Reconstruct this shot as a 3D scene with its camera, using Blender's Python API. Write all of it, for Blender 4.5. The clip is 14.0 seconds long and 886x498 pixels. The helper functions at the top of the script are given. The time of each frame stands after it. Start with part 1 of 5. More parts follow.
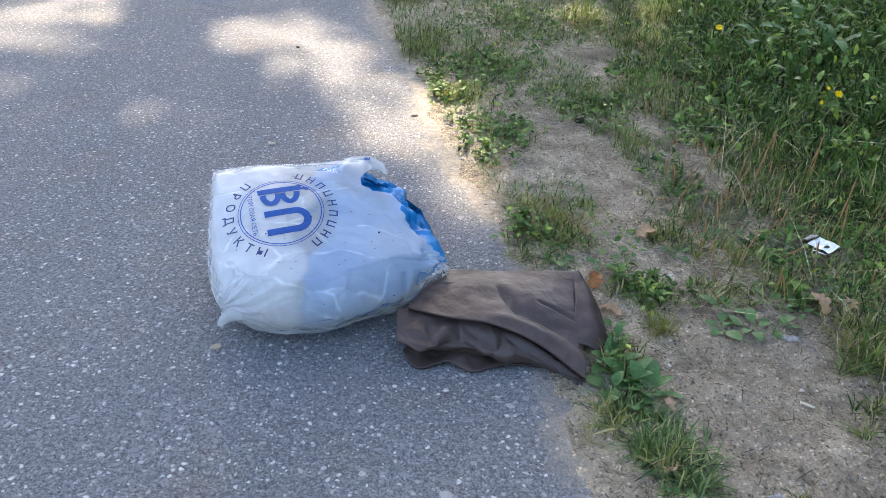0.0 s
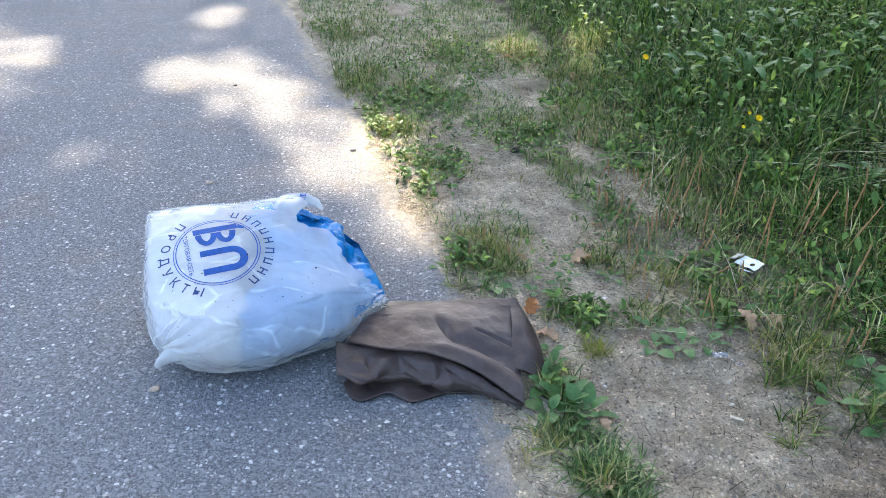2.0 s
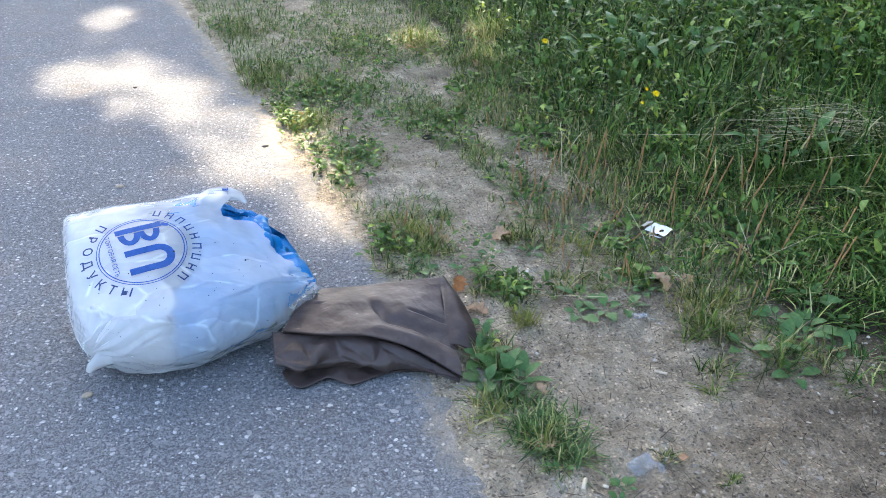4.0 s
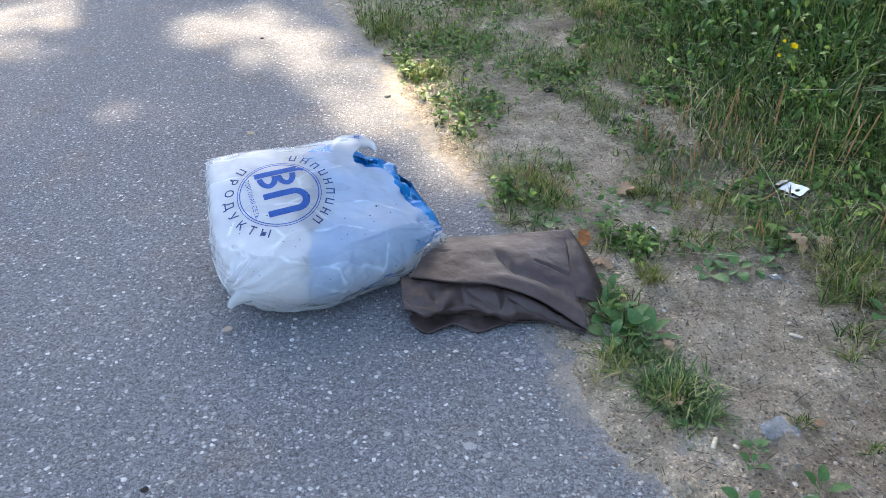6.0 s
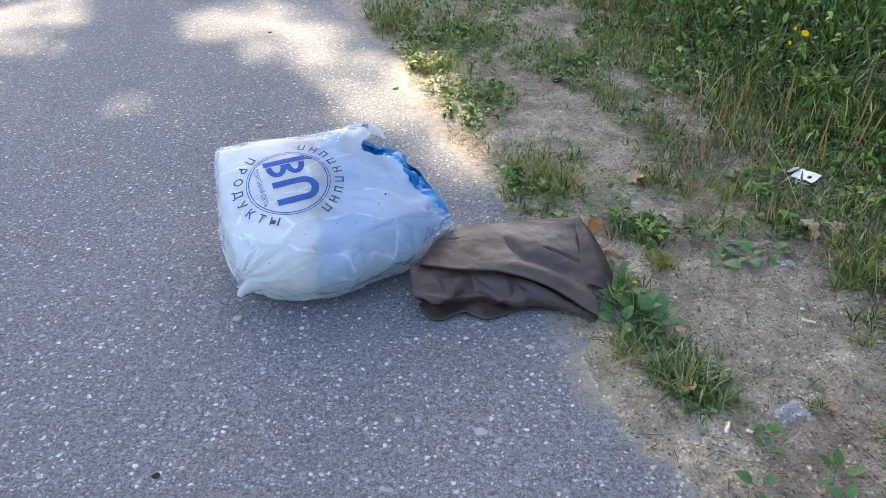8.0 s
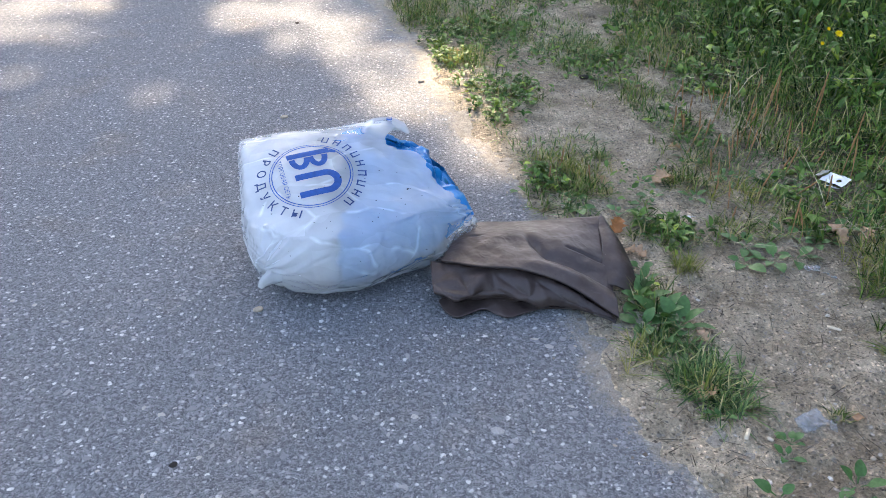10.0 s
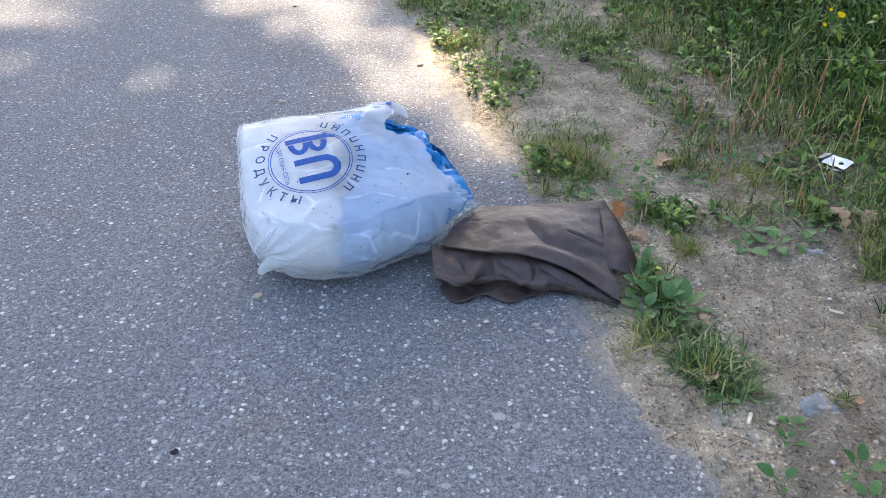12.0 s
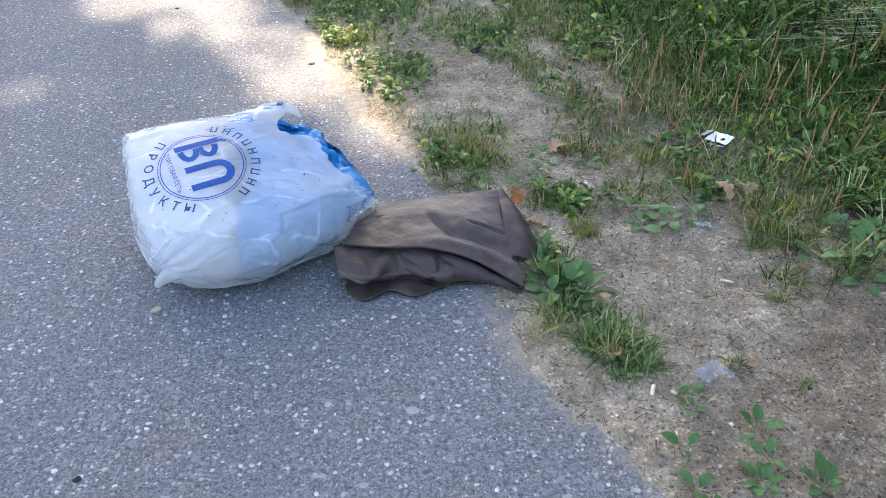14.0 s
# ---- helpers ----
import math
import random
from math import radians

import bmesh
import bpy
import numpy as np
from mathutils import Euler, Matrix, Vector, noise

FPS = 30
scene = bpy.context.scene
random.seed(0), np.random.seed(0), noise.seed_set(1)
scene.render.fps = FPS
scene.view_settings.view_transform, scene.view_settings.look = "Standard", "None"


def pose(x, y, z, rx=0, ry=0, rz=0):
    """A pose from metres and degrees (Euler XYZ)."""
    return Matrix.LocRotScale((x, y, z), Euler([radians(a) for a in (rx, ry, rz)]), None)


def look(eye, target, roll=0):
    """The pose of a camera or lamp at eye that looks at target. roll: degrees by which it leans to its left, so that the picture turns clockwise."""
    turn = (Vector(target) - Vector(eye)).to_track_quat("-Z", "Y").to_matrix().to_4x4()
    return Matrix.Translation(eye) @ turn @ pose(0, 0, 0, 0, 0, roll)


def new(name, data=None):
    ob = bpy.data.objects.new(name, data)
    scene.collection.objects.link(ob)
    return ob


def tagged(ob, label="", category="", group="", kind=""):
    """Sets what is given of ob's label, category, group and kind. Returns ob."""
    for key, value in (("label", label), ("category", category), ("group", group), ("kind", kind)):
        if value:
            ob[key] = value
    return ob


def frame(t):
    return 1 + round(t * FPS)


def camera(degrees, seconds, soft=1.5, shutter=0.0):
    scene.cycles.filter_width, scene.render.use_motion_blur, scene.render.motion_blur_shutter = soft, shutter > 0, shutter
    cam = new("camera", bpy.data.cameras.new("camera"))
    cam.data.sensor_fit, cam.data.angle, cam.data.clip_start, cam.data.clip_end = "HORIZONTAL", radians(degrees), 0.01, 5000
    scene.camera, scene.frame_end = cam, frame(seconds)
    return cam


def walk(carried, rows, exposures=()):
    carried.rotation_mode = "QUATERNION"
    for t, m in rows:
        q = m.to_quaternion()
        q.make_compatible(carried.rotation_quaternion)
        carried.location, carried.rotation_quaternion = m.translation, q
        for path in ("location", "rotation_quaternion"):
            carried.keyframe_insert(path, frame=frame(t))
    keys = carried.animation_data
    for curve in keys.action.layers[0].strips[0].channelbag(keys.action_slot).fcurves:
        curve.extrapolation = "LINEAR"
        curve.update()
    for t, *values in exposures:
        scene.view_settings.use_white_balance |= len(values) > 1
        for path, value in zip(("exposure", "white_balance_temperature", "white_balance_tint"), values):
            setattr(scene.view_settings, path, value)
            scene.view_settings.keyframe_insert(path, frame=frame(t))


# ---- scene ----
cam = camera(58.2, 14.0, soft=0.6)
PATH = [
    (0, (-0.018, -0.009, 0.999), (-0.019, 1.716, -0.014), 3.8),
    (0.5, (-0.004, -0.014, 1.004), (-0.016, 1.718, 0.004), 4.2),
    (1, (0.019, -0.033, 1.008), (0.021, 1.707, 0.02), 4.2),
    (1.5, (0.022, -0.045, 1.017), (0.121, 1.704, 0.051), 3.4),
    (2, (0.012, -0.033, 1.018), (0.13, 1.728, 0.078), 3.5),
    (2.5, (0.012, -0.015, 1.019), (0.158, 1.747, 0.085), 3.9),
    (2.7, (0.016, -0.02, 1.02), (0.208, 1.742, 0.093), 4.6),
    (4.8, (-0.076, -0.09, 0.997), (0.304, 1.631, 0.052), 2.1),
    (5, (-0.083, -0.089, 0.997), (0.2, 1.647, 0.045), 0.7),
    (5.5, (-0.1, -0.079, 0.994), (0.034, 1.669, 0.032), -0.1),
    (6, (-0.091, -0.077, 0.99), (0.002, 1.63, -0.047), 0.8),
    (6.5, (-0.083, -0.086, 0.982), (0.014, 1.614, -0.067), 0.8),
    (7, (-0.093, -0.086, 0.979), (-0.001, 1.617, -0.066), 0.5),
    (7.5, (-0.09, -0.09, 0.978), (-0.008, 1.616, -0.063), 0.2),
    (8, (-0.092, -0.084, 0.968), (-0.022, 1.622, -0.073), -0.0),
    (10.3, (-0.089, -0.074, 0.972), (-0.076, 1.619, -0.092), 0.5),
    (10.5, (-0.088, -0.077, 0.968), (-0.07, 1.613, -0.101), 0.5),
    (11, (-0.093, -0.067, 0.965), (-0.076, 1.614, -0.119), 0.4),
    (11.5, (-0.094, -0.07, 0.967), (-0.081, 1.604, -0.127), 0.1),
    (12, (-0.092, -0.066, 0.968), (-0.076, 1.61, -0.122), 0.2),
    (12.5, (-0.072, -0.066, 0.968), (0.021, 1.61, -0.12), 0.8),
    (13, (-0.062, -0.06, 0.965), (0.161, 1.6, -0.128), 0.4),
    (13.5, (-0.07, -0.064, 0.968), (0.17, 1.591, -0.13), 0.3),
    (14, (-0.079, -0.065, 0.969), (0.163, 1.587, -0.132), 0.4),
]
walk(cam, [(t, look(eye, target, roll)) for t, eye, target, roll in PATH], [(0, 2.72, 6750, 11), (1, 2.87, 6700, 10), (1.5, 2.99, 6650, 9), (2.7, 3.04, 6630, 9), (4.8, 3.03, 6630, 9), (5.5, 2.79, 6700, 11), (6, 2.77, 6750, 10.5), (8, 2.78, 6800, 11), (12, 2.83, 6850, 13), (13, 2.94, 6850, 13), (14, 2.95, 6830, 12)])

# ---- light ----
SUN_AZ, SUN_EL = radians(-6), radians(40)      # azimuth from +y towards +x
SUN = Vector((math.sin(SUN_AZ) * math.cos(SUN_EL), math.cos(SUN_AZ) * math.cos(SUN_EL), math.sin(SUN_EL)))
world = bpy.data.worlds.new("sky")
scene.world = world
world.use_nodes = True
sky = world.node_tree.nodes.new("ShaderNodeTexSky")
sky.sky_type, sky.sun_disc = "NISHITA", False
sky.sun_elevation, sky.sun_rotation = SUN_EL, SUN_AZ
sky.dust_density, sky.air_density = 2.0, 1.0
back = world.node_tree.nodes["Background"]
back.inputs["Strength"].default_value = 0.15
world.node_tree.links.new(sky.outputs[0], back.inputs["Color"])
sun_data = bpy.data.lights.new("sun", "SUN")
sun_data.energy, sun_data.angle, sun_data.color = 3.0, radians(0.53), (1.0, 0.86, 0.66)
sun = new("sun", sun_data)
sun.matrix_world = look(SUN * 60, (0, 0, 0))

rng = np.random.default_rng(7)


# ---- node helpers and materials ----
def material(name):
    m = bpy.data.materials.new(name)
    m.use_nodes = True
    return m, m.node_tree, m.node_tree.nodes["Principled BSDF"]


def nd(nt, kind, ins=None):
    n = nt.nodes.new(kind)
    for key, value in (ins or {}).items():
        if isinstance(value, bpy.types.NodeSocket):
            nt.links.new(value, n.inputs[key])
        else:
            n.inputs[key].default_value = value
    return n


def coords(nt):
    return nd(nt, "ShaderNodeTexCoord").outputs["Object"]


def noise_of(nt, vec, scale, detail=4.0, rough=0.55):
    return nd(nt, "ShaderNodeTexNoise", {"Vector": vec, "Scale": scale, "Detail": detail, "Roughness": rough}).outputs["Fac"]


def cells(nt, vec, scale, feature="F1"):
    n = nd(nt, "ShaderNodeTexVoronoi", {"Vector": vec, "Scale": scale})
    n.feature = feature
    return n


def ramp(nt, fac, stops):
    n = nd(nt, "ShaderNodeValToRGB", {"Fac": fac})
    els = n.color_ramp.elements
    while len(els) < len(stops):
        els.new(0.5)
    for el, (at, col) in zip(els, stops):
        el.position, el.color = at, (*col, 1.0) if isinstance(col, tuple) else (col, col, col, 1.0)
    return n.outputs["Color"]


def mix(nt, fac, a, b, blend="MIX"):
    n = nt.nodes.new("ShaderNodeMix")
    n.data_type, n.blend_type = "RGBA", blend
    for sock, value in ((n.inputs["Factor"], fac), (n.inputs[6], a), (n.inputs[7], b)):
        if isinstance(value, bpy.types.NodeSocket):
            nt.links.new(value, sock)
        elif isinstance(value, tuple):
            sock.default_value = (*value, 1.0)
        else:
            sock.default_value = value
    return n.outputs[2]


def calc(nt, op, a, b=0.0):
    n = nt.nodes.new("ShaderNodeMath")
    n.operation = op
    for sock, value in ((n.inputs[0], a), (n.inputs[1], b)):
        if isinstance(value, bpy.types.NodeSocket):
            nt.links.new(value, sock)
        else:
            sock.default_value = value
    return n.outputs[0]


def bump(nt, bsdf, height, strength, distance):
    n = nd(nt, "ShaderNodeBump", {"Height": height, "Strength": strength, "Distance": distance})
    nt.links.new(n.outputs[0], bsdf.inputs["Normal"])
    return n.outputs[0]


def asphalt_material():
    m, nt, b = material("worn_asphalt")
    p = coords(nt)
    wob = nd(nt, "ShaderNodeTexNoise", {"Vector": p, "Scale": 60.0, "Detail": 2.0})
    warp = nd(nt, "ShaderNodeVectorMath", {0: wob.outputs["Color"], 1: (0.012, 0.012, 0.012)})
    warp.operation = "MULTIPLY"
    q = nd(nt, "ShaderNodeVectorMath", {0: p, 1: warp.outputs[0]}).outputs[0]
    big, mid, fine = cells(nt, q, 70.0), cells(nt, q, 135.0), cells(nt, q, 420.0)
    binder = ramp(nt, noise_of(nt, p, 560.0, 3.0, 0.7), [(0.32, (0.034, 0.034, 0.037)), (0.5, (0.087, 0.087, 0.090)), (0.7, (0.145, 0.144, 0.148))])
    grit = ramp(nt, nd(nt, "ShaderNodeSeparateColor", {0: fine.outputs["Color"]}).outputs[0], [(0.35, 0.0), (0.75, 0.62)])
    col = mix(nt, grit, binder, (0.205, 0.203, 0.206))
    sep_m = nd(nt, "ShaderNodeSeparateColor", {0: mid.outputs["Color"]})
    on_m = calc(nt, "MULTIPLY", ramp(nt, sep_m.outputs[0], [(0.55, 0.0), (0.60, 1.0)]), ramp(nt, mid.outputs["Distance"], [(0.30, 1.0), (0.42, 0.0)]))
    tone_m = ramp(nt, sep_m.outputs[1], [(0.0, (0.10, 0.10, 0.105)), (0.6, (0.19, 0.188, 0.19)), (0.9, (0.27, 0.262, 0.258)), (1.0, (0.38, 0.365, 0.35))])
    col = mix(nt, on_m, col, tone_m)
    sep_b = nd(nt, "ShaderNodeSeparateColor", {0: big.outputs["Color"]})
    on_b = calc(nt, "MULTIPLY", ramp(nt, sep_b.outputs[0], [(0.66, 0.0), (0.69, 1.0)]), ramp(nt, big.outputs["Distance"], [(0.24, 1.0), (0.36, 0.0)]))
    tone_b = ramp(nt, sep_b.outputs[1], [(0.0, (0.13, 0.128, 0.13)), (0.6, (0.25, 0.243, 0.24)), (1.0, (0.44, 0.42, 0.39))])
    col = mix(nt, on_b, col, tone_b)
    wear = ramp(nt, noise_of(nt, p, 2.3, 5.0), [(0.35, 1.20), (0.65, 1.30)])
    col = mix(nt, 1.0, col, wear, "MULTIPLY")
    pits = ramp(nt, noise_of(nt, p, 120.0, 3.0, 0.6), [(0.34, 0.62), (0.5, 1.0), (0.68, 1.18)])
    col = mix(nt, 1.0, col, pits, "MULTIPLY")
    stain = ramp(nt, noise_of(nt, p, 4.1, 4.0, 0.6), [(0.54, 0.0), (0.70, 0.5)])
    col = mix(nt, stain, col, mix(nt, 1.0, col, (1.15, 0.98, 0.80), "MULTIPLY"))
    dust = nd(nt, "ShaderNodeAttribute")
    dust.attribute_name = "dust"
    patchy = calc(nt, "ADD", noise_of(nt, p, 42.0, 9.0, 0.82), calc(nt, "MULTIPLY", dust.outputs["Fac"], 0.75))
    veil = calc(nt, "MULTIPLY", ramp(nt, patchy, [(0.72, 0.0), (1.12, 0.92)]), ramp(nt, dust.outputs["Fac"], [(0.0, 0.0), (0.25, 1.0)]))
    col = mix(nt, veil, col, mix(nt, 1.0, ramp(nt, noise_of(nt, p, 38.0, 7.0, 0.7), [(0.3, (0.145, 0.122, 0.095)), (0.5, (0.255, 0.218, 0.172)), (0.7, (0.38, 0.33, 0.27))]), ramp(nt, noise_of(nt, p, 330.0, 4.0, 0.7), [(0.3, 0.55), (0.5, 1.0), (0.7, 1.35)]), "MULTIPLY"))
    nt.links.new(col, b.inputs["Base Color"])
    nt.links.new(ramp(nt, calc(nt, "ADD", on_m, on_b), [(0.0, 0.82), (1.0, 0.5)]), b.inputs["Roughness"])
    b.inputs["Specular IOR Level"].default_value = 0.25
    h = calc(nt, "ADD", calc(nt, "MULTIPLY", fine.outputs["Distance"], -0.5), calc(nt, "MULTIPLY", calc(nt, "ADD", on_m, on_b), 0.4))
    h = calc(nt, "ADD", h, calc(nt, "MULTIPLY", noise_of(nt, p, 260.0, 3.0), 1.4))
    bump(nt, b, h, 0.95, 0.0032)
    return m


def soil_material():
    m, nt, b = material("trodden_soil")
    p = coords(nt)
    col = ramp(nt, noise_of(nt, p, 9.0, 7.0, 0.62), [(0.28, (0.200, 0.158, 0.108)), (0.5, (0.385, 0.310, 0.222)), (0.72, (0.55, 0.455, 0.340))])
    grain = ramp(nt, noise_of(nt, p, 300.0, 4.0, 0.75), [(0.3, 0.52), (0.5, 1.0), (0.7, 1.38)])
    col = mix(nt, 1.0, col, grain, "MULTIPLY")
    col = mix(nt, 1.0, col, ramp(nt, noise_of(nt, p, 27.0, 5.0, 0.65), [(0.32, 0.86), (0.5, 1.14), (0.7, 1.36)]), "MULTIPLY")
    grit = cells(nt, p, 230.0)
    sep = nd(nt, "ShaderNodeSeparateColor", {0: grit.outputs["Color"]})
    on = calc(nt, "MULTIPLY", ramp(nt, sep.outputs[0], [(0.84, 0.0), (0.86, 1.0)]), ramp(nt, grit.outputs["Distance"], [(0.25, 1.0), (0.4, 0.0)]))
    col = mix(nt, on, col, ramp(nt, sep.outputs[1], [(0.0, (0.10, 0.085, 0.07)), (1.0, (0.42, 0.39, 0.35))]))
    crumbs = cells(nt, p, 120.0)
    tone = nd(nt, "ShaderNodeSeparateColor", {0: crumbs.outputs["Color"]}).outputs[0]
    col = mix(nt, ramp(nt, crumbs.outputs["Distance"], [(0.25, 0.9), (0.5, 0.0)]), col, mix(nt, 1.0, col, ramp(nt, tone, [(0.0, 0.22), (0.5, 0.95), (1.0, 2.0)]), "MULTIPLY"))
    wet = nd(nt, "ShaderNodeAttribute")
    wet.attribute_name = "damp"
    # dark brown that stands for shade between the plants, and for litter
    litter_shade = nd(nt, "ShaderNodeAttribute")
    litter_shade.attribute_name = "litter_shade"
    col = mix(nt, litter_shade.outputs["Fac"], col, ramp(nt, noise_of(nt, p, 150.0, 5.0, 0.7), [(0.3, (0.022, 0.017, 0.011)), (0.7, (0.085, 0.065, 0.042))]))
    damp = calc(nt, "MAXIMUM", ramp(nt, noise_of(nt, p, 2.2, 4.0), [(0.45, 0.0), (0.7, 0.45)]), calc(nt, "MULTIPLY", wet.outputs["Fac"], 0.62))
    col = mix(nt, damp, col, mix(nt, 1.0, col, (0.56, 0.51, 0.47), "MULTIPLY"))
    nt.links.new(col, b.inputs["Base Color"])
    b.inputs["Roughness"].default_value = 0.95
    b.inputs["Specular IOR Level"].default_value = 0.2
    h = calc(nt, "ADD", noise_of(nt, p, 60.0, 6.0, 0.7), calc(nt, "MULTIPLY", noise_of(nt, p, 500.0, 2.0), 0.35))
    h = calc(nt, "SUBTRACT", h, calc(nt, "MULTIPLY", crumbs.outputs["Distance"], 0.5))
    bump(nt, b, h, 1.0, 0.026)
    return m


def leaf_material(name, stops, rough=0.5, thinness=0.35, gloss=0.06, grain=60.0, single=False):
    """Thin leaf: reflects and lets light through; its tone varies from piece to piece."""
    m, nt, b = material(name)
    p = coords(nt)
    pick = nd(nt, "ShaderNodeObjectInfo").outputs["Random"] if single else nd(nt, "ShaderNodeNewGeometry").outputs["Random Per Island"]
    col = ramp(nt, pick, stops)
    col = mix(nt, 1.0, col, ramp(nt, noise_of(nt, p, grain, 3.0), [(0.3, 0.75), (0.7, 1.25)]), "MULTIPLY")
    nt.links.new(col, b.inputs["Base Color"])
    b.inputs["Roughness"].default_value = rough
    b.inputs["Specular IOR Level"].default_value = gloss
    thin = nd(nt, "ShaderNodeBsdfTranslucent", {"Color": mix(nt, 1.0, col, (1.25, 1.3, 0.6), "MULTIPLY")})
    both = nd(nt, "ShaderNodeMixShader", {0: thinness, 1: b.outputs[0], 2: thin.outputs[0]})
    nt.links.new(both.outputs[0], nt.nodes["Material Output"].inputs["Surface"])
    return m


def plain_material(name, colour, rough, spec=0.4, var=0.25, scale=40.0, relief=0.0, metal=0.0):
    m, nt, b = material(name)
    p = coords(nt)
    n = noise_of(nt, p, scale, 5.0, 0.6)
    lo, hi = tuple(c * (1 - var) for c in colour), tuple(min(1.0, c * (1 + var)) for c in colour)
    nt.links.new(ramp(nt, n, [(0.3, lo), (0.7, hi)]), b.inputs["Base Color"])
    b.inputs["Roughness"].default_value, b.inputs["Metallic"].default_value = rough, metal
    b.inputs["Specular IOR Level"].default_value = spec
    if relief:
        bump(nt, b, noise_of(nt, p, scale * 4, 4.0), 0.6, relief)
    return m


def film_material(name, colour, clear, thin_part, rough=0.27, crinkle=0.004):
    """Plastic film: part reflecting, part lit from behind, part clear."""
    m, nt, b = material(name)
    p = coords(nt)
    col = mix(nt, ramp(nt, noise_of(nt, p, 22.0, 6.0, 0.65), [(0.35, 0.0), (0.75, 0.5)]), colour, tuple(c * 0.82 for c in colour))
    nt.links.new(col, b.inputs["Base Color"])
    b.inputs["Roughness"].default_value = rough
    b.inputs["Specular IOR Level"].default_value = 0.5
    ridges = nd(nt, "ShaderNodeTexNoise", {"Vector": p, "Scale": 13.0, "Detail": 2.0, "Roughness": 0.4, "Distortion": 1.2})
    ridges.noise_type = "RIDGED_MULTIFRACTAL"
    lain = nd(nt, "ShaderNodeMapping", {"Vector": p, "Rotation": (0.0, 0.3, 0.7), "Scale": (0.45, 1.3, 1.0)})
    pleats = nd(nt, "ShaderNodeTexNoise", {"Vector": lain.outputs[0], "Scale": 34.0, "Detail": 2.0, "Roughness": 0.45, "Distortion": 0.8})
    pleats.noise_type = "RIDGED_MULTIFRACTAL"
    folds = calc(nt, "ADD", ridges.outputs["Fac"], calc(nt, "MULTIPLY", pleats.outputs["Fac"], 0.4))
    nrm = bump(nt, b, calc(nt, "ADD", folds, calc(nt, "MULTIPLY", noise_of(nt, p, 12.0, 2.0), 1.5)), 0.75, crinkle)
    thin = nd(nt, "ShaderNodeBsdfTranslucent", {"Color": col, "Normal": nrm})
    body = nd(nt, "ShaderNodeMixShader", {0: thin_part, 1: b.outputs[0], 2: thin.outputs[0]})
    bend = nd(nt, "ShaderNodeTexNoise", {"Vector": p, "Scale": 9.0, "Detail": 2.0})
    shift = nd(nt, "ShaderNodeVectorMath", {0: bend.outputs["Color"], 1: (0.05, 0.05, 0.05)})
    shift.operation = "MULTIPLY"
    q = nd(nt, "ShaderNodeVectorMath", {0: p, 1: shift.outputs[0]}).outputs[0]
    lie = nd(nt, "ShaderNodeMapping", {"Vector": q, "Rotation": (0.2, 0.1, 0.9), "Scale": (0.55, 1.5, 1.0)}).outputs[0]
    facets, other = cells(nt, lie, 8.0), cells(nt, nd(nt, "ShaderNodeMapping", {"Vector": q, "Rotation": (0.0, 0.3, -0.5), "Scale": (0.6, 1.6, 1.2)}).outputs[0], 15.0)
    tone = nd(nt, "ShaderNodeSeparateColor", {0: facets.outputs["Color"]}).outputs[0]
    tone_s = nd(nt, "ShaderNodeSeparateColor", {0: other.outputs["Color"]}).outputs[0]
    cling = calc(nt, "MULTIPLY", ramp(nt, tone, [(0.0, 0.84), (1.0, 1.05)]), ramp(nt, tone_s, [(0.0, 0.94), (1.0, 1.03)]))
    cling = calc(nt, "MULTIPLY", cling, ramp(nt, noise_of(nt, p, 7.0, 3.0), [(0.3, 0.90), (0.7, 1.05)]))
    here = ramp(nt, noise_of(nt, p, 16.0, 2.0), [(0.5, 0.0), (0.62, 1.0)])
    thick = ramp(nt, cells(nt, lie, 8.0, "DISTANCE_TO_EDGE").outputs["Distance"], [(0.0, 0.30), (0.035, 0.0)])
    line = calc(nt, "SUBTRACT", 1.0, calc(nt, "MULTIPLY", thick, here))
    clearness = calc(nt, "MULTIPLY", calc(nt, "MULTIPLY", line, cling), clear)
    see = nd(nt, "ShaderNodeBsdfTransparent", {"Color": (0.97, 0.98, 1.0, 1.0)})
    out = nd(nt, "ShaderNodeMixShader", {0: clearness, 1: body.outputs[0], 2: see.outputs[0]})
    nt.links.new(out.outputs[0], nt.nodes["Material Output"].inputs["Surface"])
    return m


